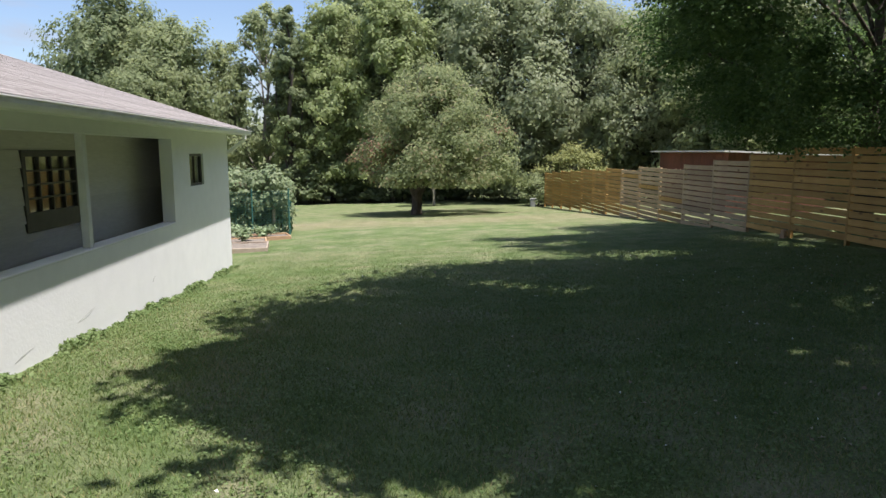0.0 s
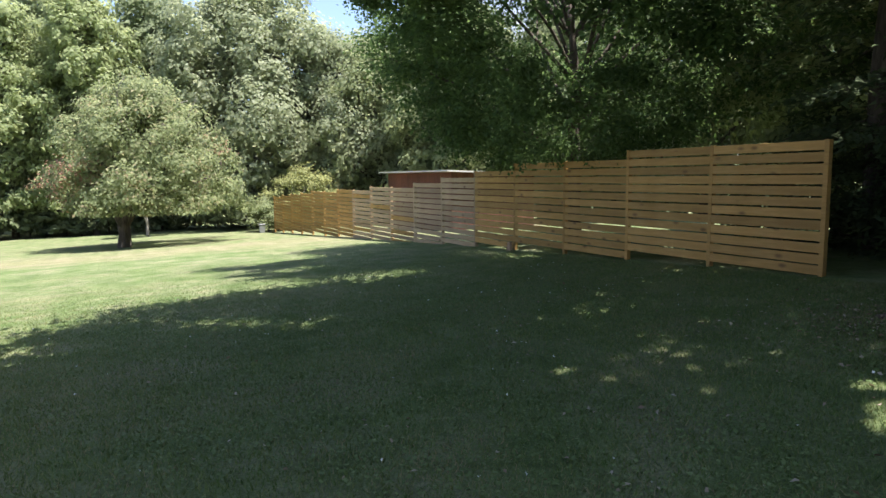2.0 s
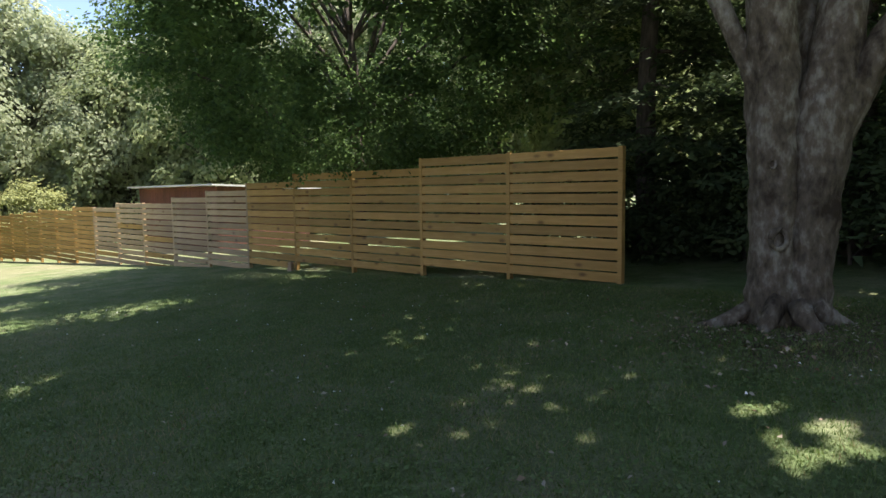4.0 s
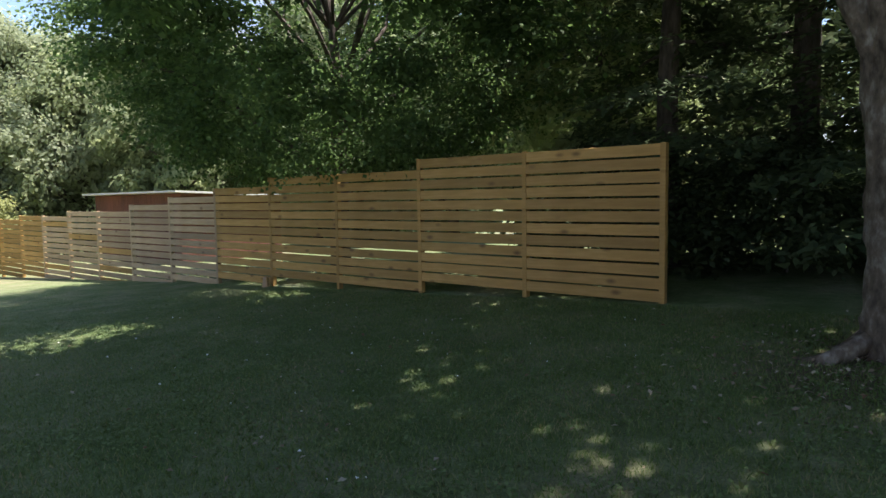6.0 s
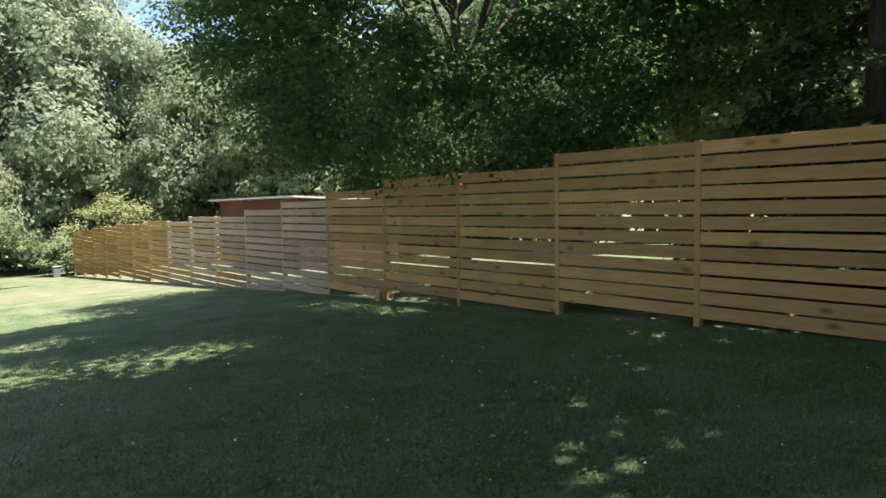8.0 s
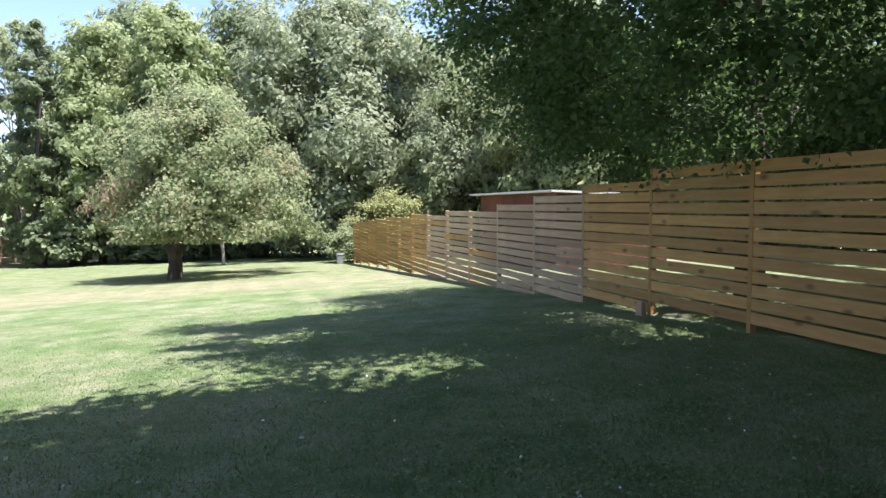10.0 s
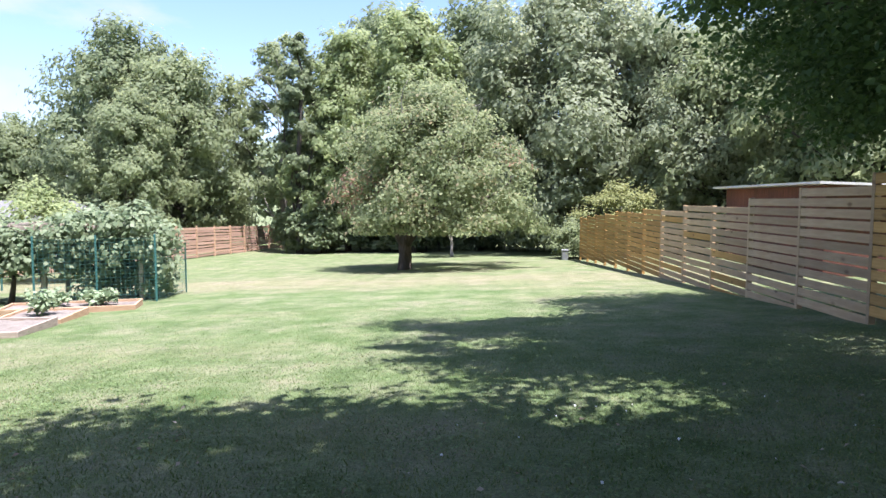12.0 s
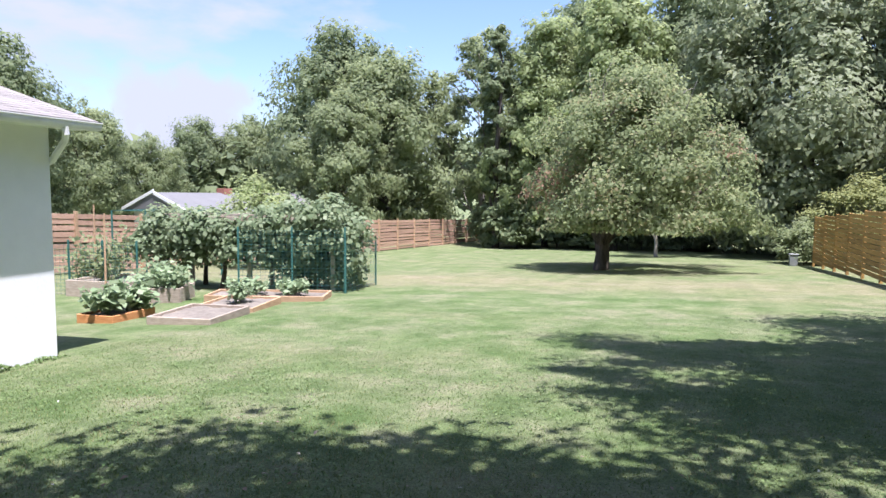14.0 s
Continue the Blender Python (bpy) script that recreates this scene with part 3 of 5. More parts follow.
def patchy(x, y, rng):
    v = np.sin(x * 1.7 + 2 * np.sin(y * 0.9)) * np.sin(y * 1.3 + 1.5 * np.sin(x * 1.1)) + 0.5 * np.sin(x * 4.1 + y * 3.3)
    return rng.uniform(-0.9, 1.3, len(x)) < v


def thinning(x, y, rng):
    return rng.uniform(0, 1, len(x)) < np.clip((21 - y) / 15, 0, 1) ** 1.4


blades(11, 680000, -3.1, 9.3, 0.3, 21.0, 0.036, 0.0044, BLADES, "grass", "short mown grass blades, partly dry, covering the lawn", thinning)


def clover_patch():
    rng = np.random.default_rng(5)
    n = 165000
    x, y = rng.uniform(-3.05, 9.2, n), rng.uniform(0.3, 17, n)
    ok = patchy(x, y, rng) & (rng.uniform(0, 1, n) < np.clip((17 - y) / 8, 0, 1))
    x, y = x[ok], y[ok]
    p = np.stack([x, y, ground(x, y) + rng.uniform(0.014, 0.046, len(x))], 1)
    nrm = rng.normal(size=p.shape) * 0.25 + (0, 0, 1)
    tagged(new("clover", leaf_mesh("clover", p, nrm, 0.025, 0.023, CLOVER, rng, 0.08)), "small round clover leaves growing through the lawn", "clover", kind="stuff")


clover_patch()


def clover_flowers():
    rng = np.random.default_rng(6)
    n = 260
    x, y = rng.uniform(-1, 8.5, n), rng.uniform(2, 12, n)
    ok = patchy(x, y, rng)
    p = np.stack([x, y, ground(x, y) + 0.05], 1)[ok]
    nrm = rng.normal(size=p.shape) * 0.5 + (0, 0, 1)
    tagged(new("clover_flowers", leaf_mesh("clover_flowers", p, nrm, 0.022, 0.020, TRIM, rng, 0.3)), "tiny white clover flowers dotted over the lawn", "flowers", kind="stuff")


clover_flowers()


def litter():
    rng = np.random.default_rng(8)
    n = 900
    x, y = np.concatenate([rng.normal(7.3, 0.8, n - 350), rng.uniform(1, 9, 350)]), np.concatenate([rng.normal(3.4, 0.9, n - 350), rng.uniform(1, 12, 350)])
    p = np.stack([x, y, ground(x, y) + 0.035], 1)
    nrm = rng.normal(size=p.shape) * 0.35 + (0, 0, 1)
    tagged(new("fallen_leaves", leaf_mesh("fallen_leaves", p, nrm, 0.042, 0.026, LITTER, rng, 0.15)), "dry fallen leaves scattered on the shaded lawn", "leaves", kind="stuff")


litter()

# ---- white house with porch ----
WX, EAVE_X, END_Y, RAKE_Y, BACK_Y = -3.16, -2.79, 13.72, 14.15, -6.0
house = thing("house", pose(0, 0, 0), "low white painted block house with open porch and shingled gable roof", "house")
T = 0.2
SILL, HEAD, TOP, BX = 0.42, 1.78, 1.98, -3.75
JAMB = 10.10


def stucco(name, *dims, mat=STUCCO, bevel=0.008):
    return box_part(name, mat, house, *dims, bevel=bevel)


stucco("porch_wall", WX - T, WX, BACK_Y, JAMB, -1.6, SILL - 0.03, bevel=0)
stucco("wall_sill", WX - T - 0.02, WX + 0.004, BACK_Y, JAMB - 0.003, SILL - 0.03, SILL)
stucco("beam", WX - T, WX, BACK_Y, JAMB, HEAD, TOP, bevel=0)
# end room wall with its small window opening
stucco("wall", WX - T, WX, JAMB, 11.01, -1.6, TOP, bevel=0)
stucco("wall", WX - T, WX, 11.86, END_Y, -1.6, TOP, bevel=0)
stucco("wall", WX - T, WX, 11.01, 11.86, -1.6, 0.96, bevel=0)
stucco("wall", WX - T, WX, 11.01, 11.86, 1.54, TOP, bevel=0)
stucco("gable_wall", -14.0, WX - T, END_Y - T, END_Y, -2.2, TOP)
stucco("back_wall", -14.0, -13.8, BACK_Y, END_Y - T, -2.2, TOP)
stucco("end_wall", -13.8, WX - T, BACK_Y, BACK_Y + T, -1.6, TOP)
# unseen pale end wall, set close to bounce light onto the porch siding
stucco("inner_wall", -13.8, WX - T - 0.003, 11.3, 11.4, -1.6, TOP, mat=SIDING)
stucco("porch_floor", BX, WX - T, BACK_Y + T, 11.3, -0.42, -0.30, mat=CONCRETE)
stucco("porch_ceiling", -13.8, WX - T - 0.003, BACK_Y + T, END_Y - T, HEAD + 0.02, HEAD + 0.06, mat=SOFFIT)
for y in (7.10, 2.1, -2.9):
    b = box_part("porch_post", TRIM, house, WX - 0.13, WX - 0.04, y, y + 0.10, SILL, HEAD, 0.006, "white square porch post")
# gable triangle
bm = bmesh.new()
RIDGE_X, PITCH = -8.6, 0.31
tri = [bm.verts.new((x, y, z)) for y in (END_Y - T, END_Y) for x, z in ((WX, TOP), (-14.0, TOP), (RIDGE_X, TOP + (WX - RIDGE_X) * PITCH))]
bm.faces.new(tri[:3]), bm.faces.new(tri[3:][::-1])
for i in range(3):
    j = (i + 1) % 3
    bm.faces.new((tri[i], tri[3 + i], tri[3 + j], tri[j]))
part("gable", bm, STUCCO, house)
# lap siding of the porch's back wall, with its window
WIN_Y0, WIN_Y1, WIN_Z0, WIN_Z1 = 6.79, 8.10, 0.64, 1.585
lap = 0.21
z = -0.30
while z < HEAD:
    z1 = min(z + lap, HEAD + 0.02)
    spans = [(BACK_Y + T, 11.297)] if z1 < WIN_Z0 or z > WIN_Z1 else [(BACK_Y + T, WIN_Y0), (WIN_Y1, 11.297)]
    for y0, y1 in spans:
        bm = bmesh.new()
        box(bm, BX - 0.04, BX - 0.01, y0, y1, z + 0.003, z1)
        for v in bm.verts:
            if v.co.z < z + 0.05 and v.co.x > BX - 0.02:
                v.co.x += 0.022
        part("siding_board", bm, SIDING, house)
    z = z1
for z0, z1 in ((WIN_Z1, HEAD + 0.02), (WIN_Z0 - 0.2, WIN_Z0)):
    box_part("siding_board", SIDING, house, BX - 0.04, BX - 0.01, WIN_Y0, WIN_Y1, z0, z1, 0)


def window(name, x, y0, y1, z0, z1, cols, rows, frame_w, depth, lower=0.0):
    w = tagged(new(name), "dark framed window with small panes in the porch wall" if cols > 2 else "small dark sash window in the white wall")
    w.parent = house
    for a in ((y0, y1, z0, z0 + frame_w + lower), (y0, y1, z1 - frame_w, z1), (y0, y0 + frame_w, z0 + frame_w + lower, z1 - frame_w),
              (y1 - frame_w, y1, z0 + frame_w + lower, z1 - frame_w)):
        box_part("frame", FRAME, w, x - depth, x, *a, bevel=0.004)
    iy0, iy1, iz0, iz1 = y0 + frame_w, y1 - frame_w, z0 + frame_w + lower, z1 - frame_w
    for i in range(1, cols):
        yy = iy0 + (iy1 - iy0) * i / cols
        box_part("muntin", FRAME, w, x - depth + 0.01, x - 0.008, yy - 0.011, yy + 0.011, iz0, iz1, 0)
    for j in range(1, rows):
        zz = iz0 + (iz1 - iz0) * j / rows
        box_part("muntin", FRAME, w, x - depth + 0.012, x - 0.010, iy0, iy1, zz - 0.011, zz + 0.011, 0)
    for i in range(cols):
        for j in range(rows):
            ya, yb = iy0 + (iy1 - iy0) * i / cols, iy0 + (iy1 - iy0) * (i + 1) / cols
            za, zb = iz0 + (iz1 - iz0) * j / rows, iz0 + (iz1 - iz0) * (j + 1) / rows
            p = box_part("pane", GLASS, w, x - depth + 0.016, x - depth + 0.020, ya, yb, za, zb, 0)
            p.visible_shadow = False
    return w


window("window", BX + 0.02, WIN_Y0, WIN_Y1, WIN_Z0, WIN_Z1, 4, 4, 0.075, 0.06, 0.15)
window("window", WX - 0.035, 11.01, 11.86, 0.96, 1.54, 2, 1, 0.05, 0.05)
# one wall behind the porch window, its colour darkened for the room's dimness
stucco("room_wall", -8.0, -7.9, 5.0, 10.9, -0.4, HEAD, mat=ROOM_SHADE)

# roof: stepped courses of shingles on both slopes, fascia, soffit and gutter
roof = new("roof")
roof.parent = house
SLOPE = math.atan(PITCH)
run = EAVE_X - RIDGE_X
length = run / math.cos(SLOPE)
courses = int(length / 0.145)
course = None
for side in (1, -1):
    for k in range(courses):
        s0 = k * length / courses
        if course is None:
            bm = bmesh.new()
            box(bm, -0.19, 0.0, BACK_Y - 0.4, RAKE_Y, 0.0, 0.02)
            course = mesh_of("shingle_course", bm, SHINGLE)
        ob = new("shingle_course", course)
        ob.parent = roof
        x = EAVE_X - s0 * math.cos(SLOPE) if side > 0 else 2 * RIDGE_X - EAVE_X + s0 * math.cos(SLOPE)
        m = Matrix.Translation((x, 0, 2.03 + s0 * math.sin(SLOPE) + 0.004)) @ Matrix.Rotation(SLOPE * 0.93 * side, 4, "Y")
        ob.matrix_basis = m @ (Matrix.Diagonal((1, 1, 1, 1)) if side > 0 else Matrix.Diagonal((-1, 1, 1, 1)))
for side in (1, -1):
    bm = bmesh.new()
    box(bm, -length, 0.035, BACK_Y - 0.4, RAKE_Y - 0.01, -0.03, -0.004, Matrix.Translation((EAVE_X if side > 0 else 2 * RIDGE_X - EAVE_X, 0, 2.03)) @ Matrix.Rotation(SLOPE if side > 0 else math.pi - SLOPE, 4, "Y"))
    part("roof_deck", bm, TRIM, roof)
stucco("soffit", WX - 0.02, EAVE_X - 0.03, BACK_Y - 0.3, RAKE_Y - 0.02, TOP - 0.03, TOP - 0.012, mat=SOFFIT)
stucco("fascia", EAVE_X - 0.03, EAVE_X - 0.006, BACK_Y - 0.3, RAKE_Y, TOP - 0.05, 2.02, mat=TRIM)
bm = bmesh.new()
prof = [(0, 0.0), (0.055, 0.0), (0.075, 0.035), (0.078, 0.075), (0.09, 0.085), (0.09, 0.098), (0.07, 0.098), (0.066, 0.04), (0.05, 0.012), (0.004, 0.012)]
ends = [[bm.verts.new((EAVE_X - 0.004 + px, y, 1.935 + pz)) for px, pz in prof] for y in (BACK_Y - 0.3, RAKE_Y - 0.02)]
for i in range(len(prof)):
    j = (i + 1) % len(prof)
    bm.faces.new((ends[0][i], ends[0][j], ends[1][j], ends[1][i]))
bm.faces.new(ends[0]), bm.faces.new(ends[1][::-1])
part("gutter", bm, TRIM, house, "white metal gutter")
bm = bmesh.new()
tube(bm, [(EAVE_X + 0.03, 13.62, 1.95), (EAVE_X + 0.03, 13.63, 1.86), (EAVE_X - 0.05, 13.68, 1.78), (WX - 0.02, 13.77, 1.54), (WX - 0.30, 13.78, 1.44), (WX - 0.34, 13.78, -0.85)],
     [0.042] * 6, 8)
part("downspout", bm, TRIM, house, "white metal downspout")
for k in range(3):
    xx, yy, ln = WX + 0.001, (5.3, 6.55, 8.9)[k], (0.35, 0.45, 0.12)[k]
    bm = bmesh.new()
    tube(bm, limb((xx, yy, gz(-3, yy) + 0.10 + 0.12 * k), (xx, yy + ln, gz(-3, yy) + 0.16 + 0.14 * k), np.random.default_rng(k), 0.1), [0.0006, 0.001, 0.0012, 0.001, 0.0008, 0.0005], 4)
    part("crack", bm, FRAME, house, "dark crack in the paint")


def weeds():
    rng = np.random.default_rng(31)
    n = 5200
    y = rng.uniform(3.5, 13.8, n)
    clump = 0.5 + 0.5 * np.sin(y * 3.1 + np.sin(y * 7.3))
    ok = rng.uniform(0, 1, n) < 0.25 + 0.75 * clump
    y = y[ok]
    x = WX + np.abs(rng.normal(0, 0.08, len(y))) + 0.01
    p = np.stack([x, y, ground(x, y) + rng.uniform(0.0, 0.10, len(y)) * clump[ok]], 1)
    nrm = rng.normal(size=p.shape) * 0.6 + (0.3, 0, 1)
    tagged(new("weeds", leaf_mesh("weeds", p, nrm, 0.05, 0.035, CLOVER, rng)), "low green weeds along the foot of the white wall", "weeds", kind="stuff")


weeds()

# ---- horizontal board fence ----
FENCE_X, BAY, FIRST = 9.40, 1.86, 5.72
TOPS = [1.84, 1.84, 1.685, 1.685, 1.53, 1.375, 1.22, 1.065, 1.065, 0.93, 0.93, 0.80, 0.80, 0.68, 0.60, 0.50, 0.40]
fence = thing("privacy_fence", pose(FENCE_X, FIRST, 0), "stepped horizontal cedar board privacy fence along the lawn", "fence")
rng_f = np.random.default_rng(77)
slat_meshes = []
for k in range(3):
    bm = bmesh.new()
    box(bm, 0.0, 0.024, 0.0, BAY - 0.004, 0.0, 0.131)
    slat_meshes.append((mesh_of("slat", bm, CEDAR, bevel=0.003)))
bm = bmesh.new()
box(bm, 0.0, 0.022, 0.0, BAY - 0.006, 0.004, 0.126)
slat_old = mesh_of("slat", bm, CEDAR_OLD, bevel=0.003)
for k in range(len(TOPS) + 1):
    top = TOPS[min(k, len(TOPS) - 1)]
    if k:
        top = max(top, TOPS[k - 1])
    low = gz(FENCE_X, FIRST + k * BAY) - 0.3
    bm = bmesh.new()
    box(bm, -0.003, 0.085, -0.032, 0.036, low, top + 0.004)
    p = part("post", bm, CEDAR_OLD if 5 <= k <= 10 else CEDAR, fence, bevel=0.004)
    p.location = (0, k * BAY, 0)
    if k == len(TOPS):
        break
    for s in range(12):
        ob = new("slat", slat_old if 5 <= k <= 9 and rng_f.random() < 0.93 else slat_meshes[(k + s) % 3])
        ob.parent = fence
        ob.matrix_basis = pose(rng_f.uniform(0, 0.004), k * BAY + 0.002, TOPS[k] - 0.138 - s * 0.1545 + rng_f.uniform(-0.003, 0.003), rng_f.uniform(-0.12, 0.12), 0, 0)
# a split chunk of wood that props the fence
bm = bmesh.new()
box(bm, -0.07, 0.05, -0.06, 0.06, -0.05, 0.17)
for v in bm.verts:
    if v.co.z > 0.1:
        v.co.x *= 0.75
        v.co.y *= 0.7
block = tagged(new("wood_block", mesh_of("wood_block", bm, BED_TAN, bevel=0.012)), "split light wooden block at the foot of a fence post", "wood block")
block.matrix_basis = pose(9.30, 13.20, gz(9.3, 13.2) + 0.02, 0, 0, 20)

# ---- shed beyond the fence ----
shed = thing("shed", pose(13.3, 23.5, gz(13.2, 26)), "low rusty red board shed with pale metal roof", "shed")
SH = 1.60 - gz(13.2, 26)
for k in range(26):
    box_part("plank", SHED_RED, shed, 0.0, 0.03, k * 0.25, k * 0.25 + 0.243, 0, SH - 0.02, 0)
for k in range(16):
    box_part("plank", SHED_RED, shed, 0.04 + k * 0.25, 0.04 + k * 0.25 + 0.243, 6.47, 6.5, 0, SH - 0.01 * k, 0)
    box_part("plank", SHED_RED, shed, 0.04 + k * 0.25, 0.04 + k * 0.25 + 0.243, 0.0, 0.03, 0, SH - 0.01 * k, 0)
bm = bmesh.new()
box(bm, -0.35, 4.4, -0.35, 6.85, 0.0, 0.06, Matrix.Translation((0, 0, SH)) @ Matrix.Rotation(radians(2), 4, "Y"))
part("roof", bm, ROOF_METAL, shed, "pale metal roof sheet")

# ---- big shade tree on the lawn ----
oak = thing("shade_tree", pose(7.80, 3.23, gz(7.80, 3.23)), "massive old tree with a fused twin trunk and exposed roots", "tree")
bm = bmesh.new()
# view axis across the twin stems
ax = Vector((0.32, -0.95, 0)).normalized()


def stem(pts, radii, seed, sides=16, rough=0.16):
    tube(bm, [((ax.x * a + 0.95 * b) * 0.8, (ax.y * a + 0.32 * b) * 0.8, z) for a, b, z in pts], [r * 0.77 for r in radii], sides, rough, seed)


STEMS = [
    ([(-0.15, 0, -0.3), (-0.16, 0, 0.15), (-0.17, 0, 0.6), (-0.18, 0, 1.2), (-0.20, 0, 1.9), (-0.24, 0, 2.6), (-0.30, 0, 3.6), (-0.5, 0.2, 5.4), (-0.8, 0.3, 7.6)],
     [0.36, 0.29, 0.265, 0.265, 0.285, 0.27, 0.25, 0.21, 0.13]),
    ([(0.15, 0.05, -0.3), (0.15, 0.05, 0.15), (0.18, 0.05, 0.7), (0.24, 0.05, 1.2), (0.32, 0.05, 1.9), (0.43, 0.1, 2.6), (0.58, 0.1, 3.8), (0.9, 0.2, 6.0), (1.2, 0.3, 8.0)],
     [0.36, 0.29, 0.27, 0.285, 0.33, 0.26, 0.21, 0.16, 0.1]),
    ([(0.40, 0.05, 1.7), (0.7, 0.0, 2.25), (1.1, -0.05, 2.8), (1.7, -0.2, 3.6), (3.0, -0.4, 5.4)], [0.22, 0.18, 0.16, 0.14, 0.08]),
    ([(0.18, 0.2, 1.7), (0.16, 0.35, 2.4), (0.14, 0.6, 3.4), (0.2, 1.2, 5.6)], [0.20, 0.17, 0.15, 0.11]),
    ([(-0.28, 0, 1.95), (-0.48, 0.0, 2.35), (-0.78, 0, 2.9), (-1.1, 0, 3.5), (-1.8, -0.2, 5.0), (-2.8, -0.8, 6.6)], [0.09, 0.105, 0.11, 0.11, 0.09, 0.05]),
]
bm.free()
for k, (pts, radii) in enumerate(STEMS):
    bm = bmesh.new()
    # resample finely so that the bark can ripple
    tt = np.linspace(0, len(pts) - 1, 7 * len(pts))
    fine = np.stack([np.interp(tt, range(len(pts)), [q[i] for q in pts]) for i in range(3)], 1)
    stem(fine, np.interp(tt, range(len(pts)), radii), k + 1, 36)
    for v in bm.verts:
        c = v.co
        v.co = c + Vector((c.x, c.y, 0)).normalized() * (0.022 * noise.noise(Vector((c.x * 9, c.y * 9, c.z * 2.2))) + 0.012 * noise.noise(Vector((c.x * 24, c.y * 24, c.z * 9))))
    part("trunk" if k < 2 else "limb", bm, BARK, oak, smooth=True)
rng_o = np.random.default_rng(4)
for k in range(7):
    a = k * 0.9 + 0.3
    bm = bmesh.new()
    d = np.array((math.cos(a), math.sin(a)))
    ln = rng_o.uniform(0.3, 0.6)
    pts = [(d[0] * (0.22 + ln * t) + 0.1 * math.sin(5 * t + k), d[1] * (0.22 + ln * t), 0.24 * (1 - t) ** 2 - 0.03 - 0.03 * t) for t in np.linspace(0, 1, 6)]
    tube(bm, pts, np.linspace(0.10, 0.03, 6), 8, 0.3, k)
    part("root", bm, BARK, oak, smooth=True)
for pz, pa, pr in ((0.78, -0.11, 0.07), (1.44, -0.20, 0.03)):
    bm = bmesh.new()
    ring = [(0.0, math.cos(a) * pr, math.sin(a) * pr * 1.25) for a in np.linspace(0, 2 * math.pi, 11)]
    tube(bm, ring, [pr * 0.42] * 11, 6, 0.5, int(pz * 10))
    k = part("branch_scar", bm, BARK, oak, "oval scar of a lost branch", smooth=True)
    k.matrix_basis = pose(ax.x * pa * 0.8 - 0.215, ax.y * pa * 0.8 - 0.06, pz, 0, 0, 16)
rng_o = np.random.default_rng(14)
p, d, c = crown_points(rng_o, 300, 100000, 6.4, 6.0, 1.0, 5.0, "flat", 0.6)
p[:, 0] -= 0.8
p[:, 1] += 0.6
# natural openings in the crown, through which the sun reaches the grass
sx_, sy_ = p[:, 0] + 7.8 - 0.242 * p[:, 2], p[:, 1] + 3.23 + 0.23 * p[:, 2]
keep_o = np.ones(len(p), bool)
for cx_, cy_, cr_ in ((5.15, 2.3, 0.42), (5.5, 2.75, 0.22), (4.6, 3.35, 0.14), (6.3, 4.9, 0.12), (4.1, 4.4, 0.12), (6.5, 7.3, 0.12)):
    wob = 1 + 0.6 * np.sin(sx_ * 11 + cx_) * np.sin(sy_ * 13 + cy_) + 0.3 * rng_o.normal(size=len(p))
    keep_o &= np.hypot(sx_ - cx_, (sy_ - cy_) * 1.6) > cr_ * wob
# the crown stops short of the house
keep_o &= sx_ > -1.75 + 0.45 * np.sin(sy_ * 2.1 + 1.0) + 0.2 * np.sin(sy_ * 6.3) + 0.12 * rng_o.normal(size=len(p)) + 0.5 * (sy_ < 3.6)
# unseen inner leaves, added to block stray sun spots on the lawn
nb_, nw_ = 2600, 9000
db_ = unit(rng_o, nb_ + nw_)
aw_, rw_ = rng_o.uniform(0, 6.28, nw_), np.sqrt(rng_o.uniform(0, 1, nw_)) * 2.9
over = np.stack([-4.6 + np.cos(aw_) * rw_ * 0.85, 0.2 + np.sin(aw_) * rw_, rng_o.uniform(6.5, 8.5, nw_)], 1)
east = np.array((2.5, -0.2, 7.0)) + db_[:nb_] * rng_o.uniform(0.1, 1.0, (nb_, 1)) * (1.5, 1.5, 0.8)
p = np.concatenate([p[keep_o], east, over])
d = np.concatenate([d[keep_o], db_])
part("crown", leaf_mesh("crown", p, d + rng_o.normal(size=d.shape) * 0.6 + (0, 0, 0.5), 0.22, 0.15, LEAF_OAK, rng_o), LEAF_OAK, oak)

# ---- maple that hangs over the fence ----
MAPLE = (11.2, 13.2)


def over_fence(p):
    """Boughs lift away from the fence towards the open lawn and down the yard."""
    x, y, z = p[:, 0] + MAPLE[0], p[:, 1] + MAPLE[1], p[:, 2] + gz(*MAPLE)
    low = 1.55 + np.maximum(0, 8.9 - x) * 1.05 + np.maximum(0, y - 16.0) * 0.55 + 0.3 * np.sin(y * 2.3) * np.sin(y * 0.9 + x)
    return (z > low) | ((x > 10.2) & (z > 0.9) & (y < 15.5))


maple = make_tree(21, 5.7, 11.0, 0.9, 230, 84000, 0.85, 0.115, LEAF_MAPLE, BARK_DARK, 0.22, "flat", 0.9, 24, "maple_tree", 0.5, 0.75,
                  "dense dark green maple hanging low over the board fence", low=0.95, trim=over_fence)
maple.matrix_basis = pose(*MAPLE, gz(*MAPLE))
# the lowest boughs hang as a curtain along the fence
rng_m = np.random.default_rng(23)
nl, nm = 105, 56000
bx, by = rng_m.uniform(7.6, 11.5, nl), rng_m.uniform(8.6, 17.6, nl)
bz = np.maximum(1.75 + np.maximum(0, 8.8 - bx) * 1.05, 1.75) + rng_m.uniform(0, 1, nl) ** 1.5 * 2.8 + np.maximum(0, by - 15.5) * 0.45 + np.maximum(0, 10.5 - by) * 0.5
pk = rng_m.integers(0, nl, nm)
dm = unit(rng_m, nm)
